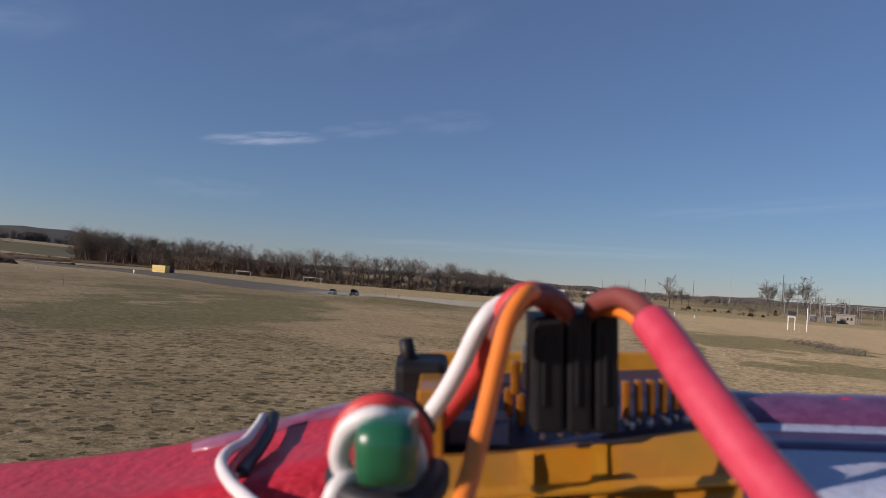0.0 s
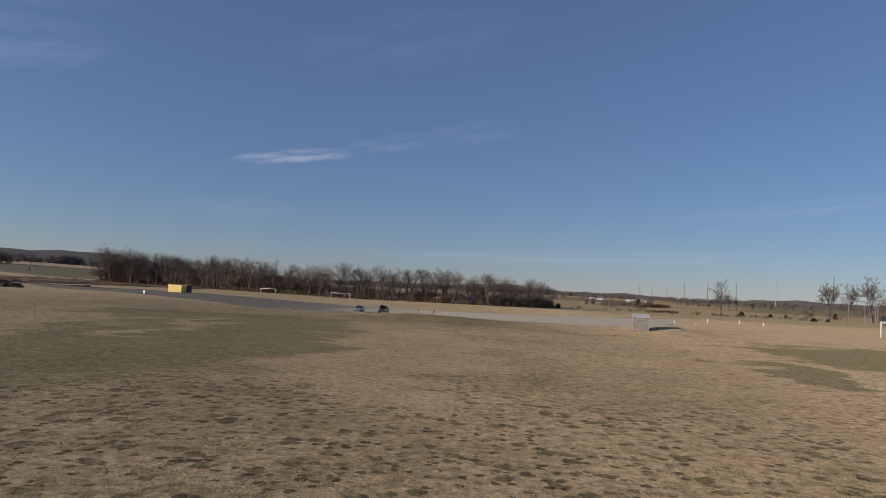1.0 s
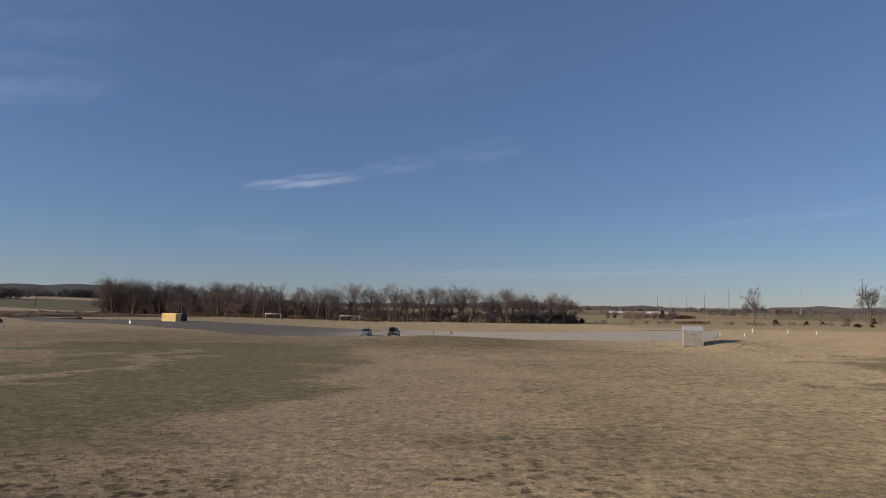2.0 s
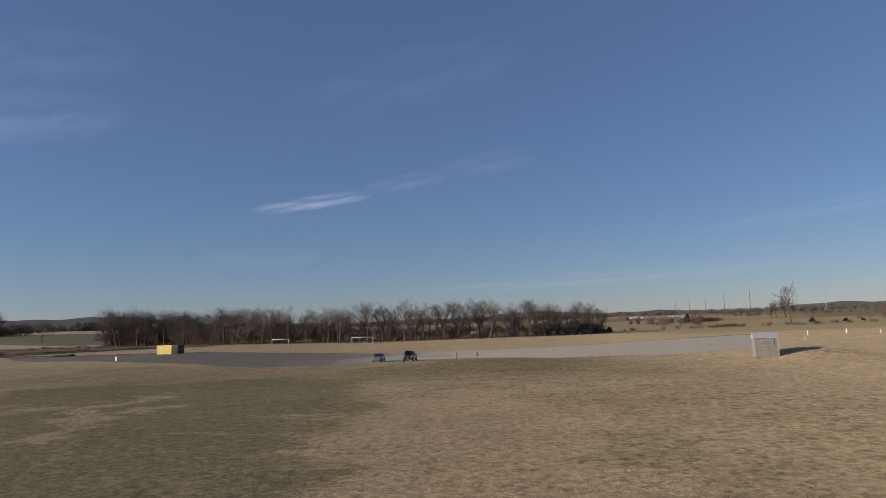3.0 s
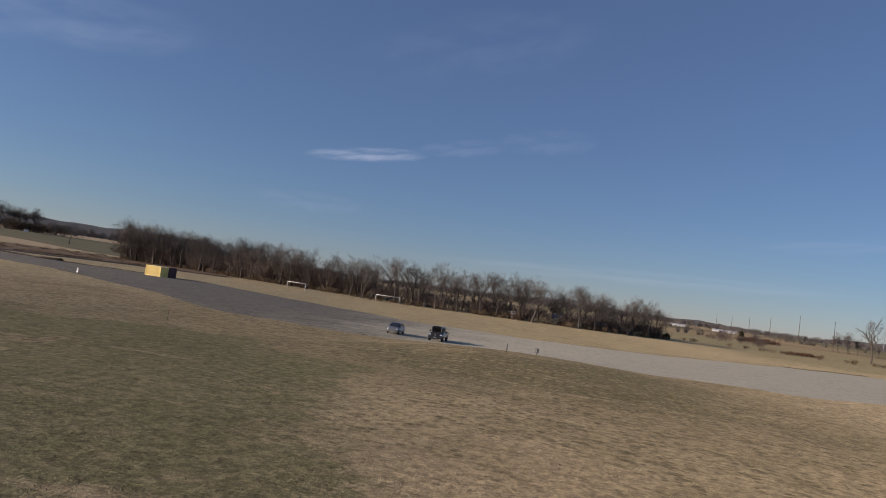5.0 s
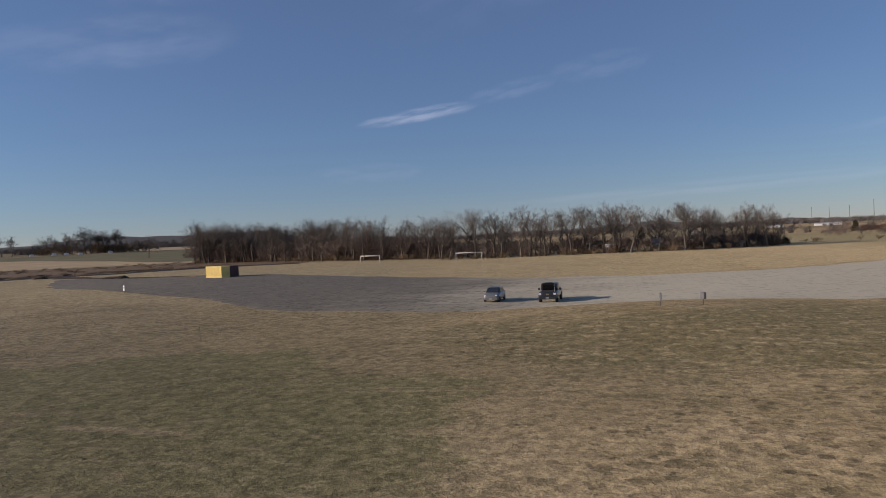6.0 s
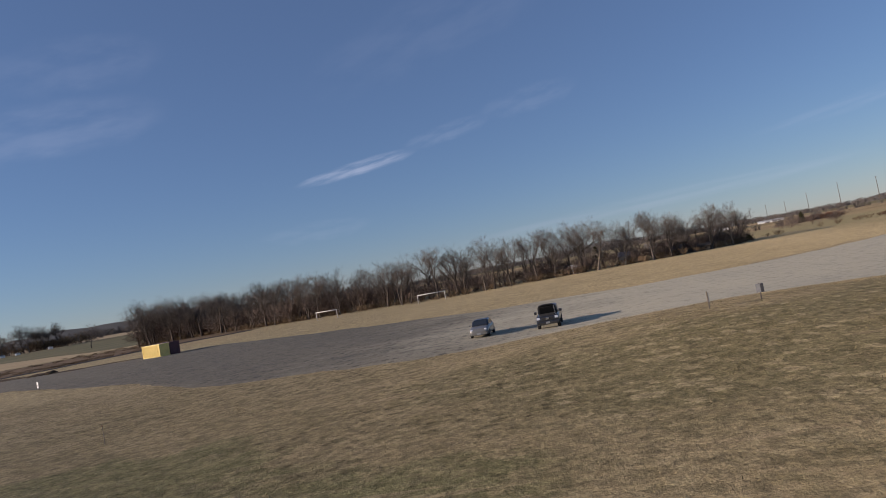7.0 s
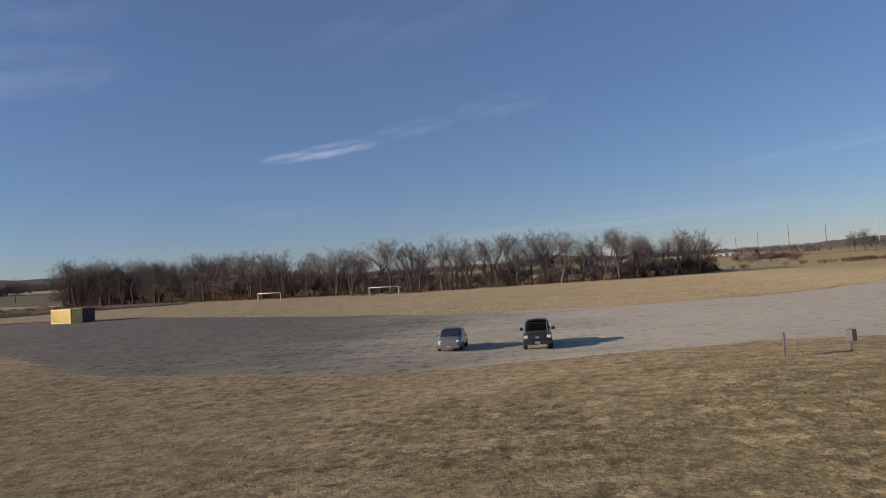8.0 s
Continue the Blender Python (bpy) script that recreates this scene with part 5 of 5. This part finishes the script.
# ================= high thin cloud =================
def cloud_material(density, sx, sy, seed):
    m = bpy.data.materials.new("thin_cloud")
    m.use_nodes = True
    n, l = m.node_tree.nodes, m.node_tree.links
    n.remove(n["Principled BSDF"])
    tc = n.new("ShaderNodeTexCoord").outputs["Object"]
    xyz = n.new("ShaderNodeSeparateXYZ")
    l.new(tc, xyz.inputs[0])
    wob = noise_at(n, l, tc, 1.6 + seed * 0.1, 3, 0.5, (1.3, 0.4, 1.0))
    fib = noise_at(n, l, tc, 1.3 + seed * 0.1, 4, 0.5, (1.1, 0.9, 1.0))
    v = math_of(n, l, "ADD", math_of(n, l, "MULTIPLY", xyz.outputs["Y"], 1.0), math_of(n, l, "MULTIPLY", math_of(n, l, "SUBTRACT", wob, 0.5), 1.1))
    u = xyz.outputs["X"]
    r = math_of(n, l, "ADD", math_of(n, l, "MULTIPLY", u, u), math_of(n, l, "MULTIPLY", v, v))
    a = math_of(n, l, "MULTIPLY", ranged(n, l, r, 0.95, 0.02), ranged(n, l, fib, 0.30, 0.72))
    edge = math_of(n, l, "MULTIPLY", ranged(n, l, math_of(n, l, "ABSOLUTE", xyz.outputs["Y"], 0), 1.0, 0.6), ranged(n, l, math_of(n, l, "ABSOLUTE", u, 0), 1.0, 0.6))
    a = math_of(n, l, "MULTIPLY", math_of(n, l, "MULTIPLY", a, edge), density)
    em, tr, mx, out = n.new("ShaderNodeEmission"), n.new("ShaderNodeBsdfTransparent"), n.new("ShaderNodeMixShader"), n["Material Output"]
    em.inputs["Color"].default_value, em.inputs["Strength"].default_value = (0.86, 0.90, 1.0, 1), 0.62
    l.new(a, mx.inputs["Fac"])
    l.new(tr.outputs[0], mx.inputs[1])
    l.new(em.outputs[0], mx.inputs[2])
    l.new(mx.outputs[0], out.inputs["Surface"])
    return m


def wisp(az, el, wide, tall, roll, density, seed):
    """A veil of cirrus 4 km off, square to the eye."""
    d = 4000.0
    c = Vector((math.sin(radians(az)) * math.cos(radians(el)), math.cos(radians(az)) * math.cos(radians(el)), math.sin(radians(el)))) * d
    g = [(-1 + 2 * i / 8, -1 + 2 * j / 8, 0.02 * math.sin(i + j)) for j in range(9) for i in range(9)]
    f = np.array([(j * 9 + i, j * 9 + i + 1, j * 9 + i + 10, j * 9 + i + 9) for j in range(8) for i in range(8)])
    ob = new("cloud", mesh_of("cloud", np.array(g), f, cloud_material(density, wide, tall, seed), True))
    q = (-c).to_track_quat("Z", "Y").to_matrix().to_4x4()
    ob.matrix_basis = Matrix.Translation(c) @ q @ pose(0, 0, 0, 0, 0, roll) @ Matrix.Diagonal((d * math.tan(radians(wide / 2)), d * math.tan(radians(tall / 2)), 20, 1))
    ob.visible_shadow = False
    return tagged(ob, "thin white wisp of high cirrus cloud", "cloud", "clouds", "structure")


for args in ((-15.8, 10.3, 12, 1.4, 8.5, 0.36, 1), (-8.0, 11.9, 9, 1.8, 10, 0.085, 2), (-1.0, 13.2, 10, 2.6, 7, 0.06, 3), (-39, 15.5, 22, 5, 9, 0.10, 4), (-36, 20, 16, 5, 10, 0.05, 5), (25, 7.5, 26, 1.6, 6, 0.075, 6), (-20, 5.8, 12, 2.2, 2, 0.05, 7), (6, 3.2, 40, 1.6, 2, 0.10, 8), (-8, 20, 26, 7, 14, 0.035, 9)):
    wisp(*args)


# ================= turf clumps =================
def turf(name, count, x0, x1, y0, y1, seed, blades, mat, label, keep, sizes=(0.07, 0.20)):
    rg_ = np.random.default_rng(seed)
    x, y = rg_.uniform(x0, x1, count), rg_.uniform(y0, y1, count)
    ok = np.array([keep(a, b) for a, b in zip(x, y)])
    x, y = x[ok], y[ok]
    n = len(x)
    size = rg_.uniform(*sizes, n)
    off = rg_.normal(0, 1, (n, blades, 2)) * (size * np.array([1.0]))[:, None, None] * np.array([1.5, 1.1])
    base = np.stack([x[:, None] + off[..., 0], y[:, None] + off[..., 1]], -1)
    z = ground_z(x, y)[:, None] - 0.01
    h = size[:, None] * rg_.uniform(0.15, 0.38, (n, blades))
    a = rg_.uniform(0, np.pi, (n, blades))
    w = rg_.uniform(0.012, 0.03, (n, blades))
    lean = rg_.normal(0, 1.3, (n, blades, 2)) * h[..., None]
    v = np.zeros((n, blades, 3, 3))
    for k, s in ((0, -1), (1, 1)):
        v[:, :, k, 0], v[:, :, k, 1], v[:, :, k, 2] = base[..., 0] + s * w * np.cos(a), base[..., 1] + s * w * np.sin(a), z
    v[:, :, 2, 0], v[:, :, 2, 1], v[:, :, 2, 2] = base[..., 0] + lean[..., 0], base[..., 1] + lean[..., 1], z + h
    ob = new(name, mesh_of(name, v.reshape(-1, 3), np.arange(n * blades * 3).reshape(-1, 3), mat))
    return tagged(ob, label, "grass", kind="stuff")


def patchy(lo):
    def keep(a, b):
        return noise.noise((a * 0.11, b * 0.11, 3.0)) + 0.6 * noise.noise((a * 0.4, b * 0.4, 9.0)) > lo and b < 149 + 0.004 * (a + 20) ** 2
    return keep


turf("grass", 44000, -75, 60, 12, 178, 71, 8, TUFT, "clumps of dry winter grass scattered over the field", patchy(-0.08))


def clumpy(a, b):
    """Thick over the rough south stretch and the weedy corner by the signs, few elsewhere."""
    rough = max(math.exp(-((a + 10) / 30) ** 4 - ((b - 34) / 24) ** 4), math.exp(-((a + 1) / 12) ** 4 - ((b - 128) / 13) ** 4))
    return noise.noise((a * 0.11, b * 0.11, 3.0)) + 0.6 * noise.noise((a * 0.4, b * 0.4, 9.0)) > 0.45 - 0.45 * rough


turf("grass_clumps", 36000, -62, 46, 14, 148, 73, 11, OLIVE_TUFT, "taller olive clumps of winter grass in the field", clumpy, (0.12, 0.26))


def fringe(a, b):
    """Along the ragged near edge of the gravel."""
    e = np.interp(a, (-105, -80, -62, -48, -40, -30, -14, 0, 21, 36), (195, 177, 168, 158, 154.5, 151.5, 150, 152, 157, 165))
    return -2.2 < b - e < 1.0 + 0.9 * noise.noise((a * 0.35, b * 0.35, 5.0))


turf("edge_grass", 70000, -105, 36, 148, 196, 72, 7, PALE_TUFT, "ragged grass along the edge of the gravel", fringe)


# ================= the model aircraft in the air at the start of the flight =================
TAPE_RED = material("red_tape", (0.38, 0.010, 0.026), 0.42, scale=900, second=(0.60, 0.035, 0.06), bump=0.0006, bump_scale=420, coat=0.08, spec=0.3)
TAPE_PURPLE = material("purple_tape", (0.095, 0.030, 0.085), 0.3, scale=300, second=(0.16, 0.06, 0.15), bump=0.0006, bump_scale=150, coat=0.6)
TAPE_PINK = material("clear_pink_tape", (0.20, 0.035, 0.075), 0.3, scale=300, second=(0.30, 0.10, 0.16), bump=0.0006, bump_scale=160, coat=0.8)
TAPE_MAROON = material("maroon_tape", (0.10, 0.012, 0.030), 0.35, scale=300, second=(0.16, 0.025, 0.05), bump=0.0006, bump_scale=150, coat=0.5)
# bluish purple that stands in for shade on the foam bed
FOAM_SHADE = material("foam_shade", (0.055, 0.035, 0.10), 0.35, scale=300, second=(0.09, 0.06, 0.16), bump=0.0005, bump_scale=150, coat=0.5)
FOAM = material("white_foam", (0.42, 0.44, 0.52), 0.6, scale=160, second=(0.40, 0.46, 0.62), bump=0.0005, bump_scale=600)
AMBER = material("amber_plastic", (0.50, 0.20, 0.012), 0.35, scale=90, second=(0.36, 0.185, 0.015), coat=0.4)
AMBER.node_tree.nodes["Principled BSDF"].inputs["Transmission Weight"].default_value = 0.25
AMBER_LIGHT = material("yellow_plastic", (0.60, 0.27, 0.014), 0.4, scale=120, second=(0.46, 0.21, 0.012), coat=0.4)
AMBER_LIGHT.node_tree.nodes["Principled BSDF"].inputs["Transmission Weight"].default_value = 0.15
NAVY = material("navy_circuit_board", (0.012, 0.018, 0.055), 0.4, scale=200, second=(0.02, 0.028, 0.075))
PLUG = material("black_plug", (0.007, 0.007, 0.009), 0.55, scale=150, second=(0.014, 0.013, 0.016), spec=0.3)
ORANGE_W = material("orange_wire", (0.80, 0.22, 0.025), 0.45, vary=0.12, scale=120)
RED_W = material("red_wire", (0.58, 0.05, 0.045), 0.45, vary=0.2, scale=120)
BROWN_W = material("brown_wire", (0.20, 0.05, 0.04), 0.45, vary=0.25, scale=120)
WHITE_W = material("white_wire", (0.72, 0.70, 0.70), 0.45, vary=0.1, scale=120)
BLACK_W = material("black_wire", (0.02, 0.02, 0.025), 0.5, vary=0.3, scale=120)
SHRINK = material("red_heat_shrink", (0.50, 0.035, 0.07), 0.45, scale=400, second=(0.56, 0.06, 0.10), coat=0.3)
GREEN_P = material("green_plastic", (0.012, 0.13, 0.055), 0.3, scale=80, second=(0.015, 0.10, 0.045), coat=0.5)
GOLD = material("gilt_pin", (0.46, 0.17, 0.02), 0.35, 0.5, vary=0.3, scale=300)
TIN = material("solder", (0.5, 0.5, 0.52), 0.3, 0.9, vary=0.3, scale=300)

craft = thing("model_aircraft", pose(0, 0, 5.49, 92.59, -4.71, 0), "foam model aircraft deck with red tape, amber electronics case and wiring", "model aircraft")


def A(x, y, d):
    """A spot on the aircraft: across, down (in 1/1200 of the distance, from 784, 441) and millimetres ahead of its camera mount."""
    return Vector(((x - 784) / 1200 * d, -(y - 441) / 1200 * d, -d)) / 1000


def slab(rows, thick):
    """A deck over rows of spots, with depth below."""
    bm = bmesh.new()
    top = [[bm.verts.new(p) for p in r] for r in rows]
    low = [[bm.verts.new(p + Vector((0, -thick, 0.0))) for p in r] for r in rows]
    m, n = len(rows), len(rows[0])
    for i in range(m - 1):
        for j in range(n - 1):
            bm.faces.new((top[i][j], top[i][j + 1], top[i + 1][j + 1], top[i + 1][j]))
            bm.faces.new((low[i][j], low[i + 1][j], low[i + 1][j + 1], low[i][j + 1]))
    for j in range(n - 1):
        bm.faces.new((top[0][j], low[0][j], low[0][j + 1], top[0][j + 1]))
        bm.faces.new((top[-1][j], top[-1][j + 1], low[-1][j + 1], low[-1][j]))
    for i in range(m - 1):
        bm.faces.new((top[i][0], top[i + 1][0], low[i + 1][0], low[i][0]))
        bm.faces.new((top[i][-1], low[i][-1], low[i + 1][-1], top[i + 1][-1]))
    return bm


def block(x0, x1, y0, y1, d, depth, bevel=0.0004, taper=1.0):
    """A softened box that faces the mount, its near face at d."""
    a, b = A(x0, y0, d), A(x1, y1, d)
    return box((abs(b.x - a.x), abs(b.y - a.y), depth / 1000), ((a.x + b.x) / 2, (a.y + b.y) / 2, -(d + depth / 2) / 1000), bevel=bevel, taper=taper)


def wire(name, spots, r, mat, parent, label="", sides=12):
    pts = eased([A(*s) for s in spots], 7)
    return part(name, tube(pts, r / 1000, sides), mat, parent, label, smooth=True)


def interp_rows(line, offsets):
    """Rows of a deck: each row shifts the edge line by (down, ahead)."""
    return [[A(x, y + dy, d + dd) for x, y, d in line] for dy, dd in offsets]


left_edge = [(-120, 832, 118), (0, 821, 118), (120, 812, 118), (240, 798, 119), (340, 782, 119), (430, 764, 120), (520, 738, 121), (600, 718, 122), (720, 706, 123), (840, 712, 124)]
deck = part("deck", slab(interp_rows(left_edge, ((26, 3), (4, 2.0), (0, 0), (6, -3), (22, -9), (46, -16), (74, -28), (110, -42))), 0.010), TAPE_RED, craft, "red glitter tape over foam", smooth=True)
tape_line = [(x, y - 3, d - 1.5) for x, y, d in left_edge[4:]]
part("tape", slab(interp_rows(tape_line, ((0, 1.0), (-1, 0), (6, -3), (20, -6))), 0.0008), TAPE_PINK, deck, "clear pink packing tape", smooth=True)
part("tape", slab([[A(x, y, d) for x, y, d in row] for row in (((470, 835, 92), (560, 808, 94), (640, 790, 96)), ((450, 870, 84), (550, 850, 85), (640, 840, 86)), ((430, 920, 76), (540, 915, 76), (640, 910, 76)))], 0.0015), TAPE_PURPLE, deck, "purple tape", smooth=True)
part("tape", slab([[A(x, y, d) for x, y, d in row] for row in (((290, 890, 86), (340, 868, 88), (372, 852, 90)), ((300, 920, 80), (350, 905, 82), (380, 885, 84)))], 0.001), TAPE_PINK, deck, "loose clear tape end", smooth=True)
right_edge = [(1180, 700, 122), (1300, 690, 121), (1350, 696, 120), (1400, 694, 120), (1450, 698, 119), (1500, 697, 119), (1580, 700, 118), (1700, 702, 118)]
side = part("tail_deck", slab(interp_rows(right_edge, ((18, 3), (3, 2), (0, 0), (8, -2.5), (24, -5), (46, -9))), 0.008), TAPE_PURPLE, craft, "purple and red tape over foam", smooth=True)
maroon_edge = [(1200, 717, 117.3), (1350, 717, 116.9), (1500, 718, 116.5), (1700, 720, 116)]
part("tape", slab(interp_rows(maroon_edge, ((0, 0), (14, -1.6), (33, -4.6))), 0.0006), TAPE_MAROON, side, "dark maroon tape", smooth=True)
red_edge = [(1488, 704, 116.5), (1530, 706, 116.3), (1600, 708, 116), (1700, 710, 116)]
part("tape", slab(interp_rows(red_edge, ((0, 0), (14, -1.5), (40, -5.5))), 0.0008), TAPE_RED, side, "red tape", smooth=True)
foam_edge = [(1200, 752, 111), (1320, 748, 110), (1450, 752, 110), (1600, 757, 109), (1720, 760, 109)]
foam = part("foam_bed", slab(interp_rows(foam_edge, ((4, 2), (0, 0), (10, -4), (40, -12), (90, -26), (170, -44))), 0.006), FOAM, craft, "bluish white foam bed", smooth=True)
# no real tape: a thin strip that paints the foam's shaded first rows
part("tape", slab(interp_rows([(x, y - 3, d - 0.5) for x, y, d in foam_edge], ((16, -5.6), (32, -9.4), (46, -13.2))), 0.0005), FOAM_SHADE, foam, "dark bluish purple strip painted as shade on the foam", smooth=True)

case = part("case_front", slab([[A(x, y, d) for x, y, d in row] for row in (((742, 806, 84), (900, 797, 84), (1100, 776, 83), (1285, 752, 82)), ((740, 812, 80), (900, 803, 80), (1100, 782, 79), (1292, 757, 78)), ((738, 900, 72), (900, 895, 72), (1100, 890, 71), (1315, 880, 70)), ((736, 990, 64), (900, 990, 64), (1100, 985, 63), (1330, 980, 62)))], 0.0012), AMBER, craft, "translucent amber case front")
for x in (1185, 1060, 930):
    part("rib", slab([[A(x - 14, 768 + (1290 - x) * 0.085, 78.6), A(x + 14, 766 + (1290 - x) * 0.085, 78.6)], [A(x - 15, 890, 70.5), A(x + 15, 890, 70.5)]], 0.0005), AMBER_LIGHT, case)
part("rib", slab([[A(760, 868, 73), A(1310, 838, 72)], [A(760, 884, 71.5), A(1312, 852, 70.8)]], 0.0004), AMBER_LIGHT, case)
part("case_back", block(758, 1195, 624, 690, 112, 3.0), AMBER_LIGHT, craft, "yellow case wall")
part("case_side", block(738, 786, 690, 830, 84, 14), AMBER, craft, "orange case side")
board = part("circuit_board", slab([[A(x, y, d) for x, y, d in row] for row in (((770, 662, 112), (980, 660, 112), (1200, 652, 112)), ((750, 800, 88), (960, 786, 88), (1240, 742, 88)))], 0.0016), NAVY, craft, "navy blue circuit board")
part("chip", block(790, 905, 745, 790, 86, 6), NAVY, board)
for k in range(6):
    x = 1104 + k * 22
    pin = part("pin", block(x, x + 13, 676 - k, 752 - 2 * k, 90 + 0.5 * k, 1.6, 0.0003), GOLD, board, "gilt header pin")
    part("solder_tip", block(x + 2, x + 10, 744 - 2 * k, 756 - 2 * k, 88.5, 1.2, 0.0003), TIN, pin)
for k, (x, y0, y1, m_) in enumerate(((905, 640, 700, GOLD), (925, 610, 690, TIN), (915, 700, 760, GOLD), (893, 690, 740, GOLD), (934, 720, 770, TIN))):
    part("component", block(x, x + 16, y0, y1, 91 + k, 2.0, 0.0004), m_, board)
for k in range(9):
    part("solder_tip", block(955 + k * 32, 966 + k * 32, 768 - k * 3.6, 780 - k * 3.6, 84.5, 1.0, 0.0003), TIN, board)
for x0, x1, y0 in ((944, 1000, 560), (1003, 1049, 552), (1053, 1097, 556)):
    plug = part("servo_plug", block(x0, x1, y0, 772, 77, 7.5, 0.0005, 0.97), PLUG, craft, "black servo plug")
    part("plug_key", block(x0 + 16, x0 + 24, y0 + 40, 720, 76.7, 0.6, 0.0002), PLUG, plug)
sw = part("switch_box", block(694, 794, 640, 745, 95, 9, 0.0012, 0.92), PLUG, craft, "black switch box")
part("lever", tube([A(733, 655, 99), A(722, 625, 99), A(718, 600, 99)], [0.0012, 0.0011, 0.0010], 10), PLUG, sw, "stub lever", smooth=True)

wire("wire", ((1003, 566, 79), (996, 545, 77), (968, 524, 75), (935, 524, 73), (905, 552, 74), (880, 600, 76)), 1.25, BROWN_W, craft, "brown servo wire")
wire("wire", ((985, 545, 80), (950, 521, 77), (914, 530, 77), (880, 572, 79), (854, 640, 82), (816, 698, 85), (770, 752, 86)), 1.45, RED_W, craft, "red servo wire")
wire("wire", ((930, 530, 80), (886, 540, 79), (852, 574, 78), (818, 642, 79), (786, 699, 80), (752, 748, 81)), 1.1, WHITE_W, craft, "white servo wire")
wire("wire", ((955, 522, 75), (932, 520, 71), (901, 565, 68), (879, 645, 65), (856, 745, 61), (836, 825, 57), (812, 910, 53)), 0.92, ORANGE_W, craft, "orange servo wire")
wire("wire", ((1046, 556, 79), (1058, 537, 76), (1095, 526, 73), (1130, 542, 70), (1168, 585, 66)), 1.2, BROWN_W, craft, "brown servo wire")
wire("wire", ((1066, 560, 80), (1080, 545, 77), (1110, 552, 73), (1145, 578, 68)), 1.0, ORANGE_W, craft, "orange servo wire")
wire("heat_shrink", ((1152, 570, 67), (1180, 606, 64), (1238, 690, 58), (1320, 800, 52), (1440, 945, 45)), 2.0, SHRINK, craft, "pinkish red heat-shrink sleeve", 18)

bead = part("choke", block(622, 738, 756, 874, 52.5, 9, 0.0016), GREEN_P, craft, "glossy green plastic block", smooth=True)
part("collar", tube(eased([A(x, y, d) for x, y, d in ((598, 842, 61), (606, 868, 58), (640, 892, 55.5), (690, 900, 54.5), (738, 890, 55.5), (768, 862, 58), (774, 832, 62))], 5), 0.0012, 12), BLACK_W, bead, "black rubber collar", smooth=True)
part("sleeve", block(604, 772, 884, 945, 55.5, 9, 0.0016), BLACK_W, bead, "black rubber sleeve")
wire("wire_loop", ((606, 832, 59), (601, 800, 58.5), (619, 757, 57.5), (665, 737, 57), (713, 756, 58), (736, 798, 59), (738, 840, 60)), 0.92, WHITE_W, bead, "white wire loop")
wire("wire_loop", ((594, 806, 62), (604, 762, 61.5), (634, 726, 61), (678, 714, 61), (722, 732, 62), (748, 774, 63), (752, 828, 64)), 0.92, RED_W, bead, "red wire loop")
wire("wire_loop", ((608, 756, 65), (642, 718, 65), (686, 707, 65), (730, 722, 66), (760, 764, 67)), 0.85, BLACK_W, bead, "black wire loop")
wire("wire_loop", ((586, 915, 57), (590, 880, 57), (606, 856, 57.5), (634, 846, 59)), 0.92, WHITE_W, bead, "white wire loop")
wire("wire_loop", ((606, 925, 56), (612, 890, 56.5), (638, 868, 58)), 0.92, RED_W, bead, "red wire loop")
wire("lead", ((466, 738, 112), (452, 760, 104), (432, 783, 97), (404, 800, 90), (392, 822, 84), (408, 855, 77), (445, 890, 70), (470, 915, 66)), 0.75, WHITE_W, craft, "white lead")
wire("lead", ((474, 738, 113), (464, 762, 105), (446, 790, 98), (420, 815, 91), (408, 838, 85), (425, 875, 77), (455, 905, 71)), 0.6, RED_W, craft, "red lead")
wire("lead", ((484, 736, 113), (476, 765, 106), (458, 795, 99), (436, 822, 93), (426, 842, 88)), 1.0, BLACK_W, craft, "black lead")
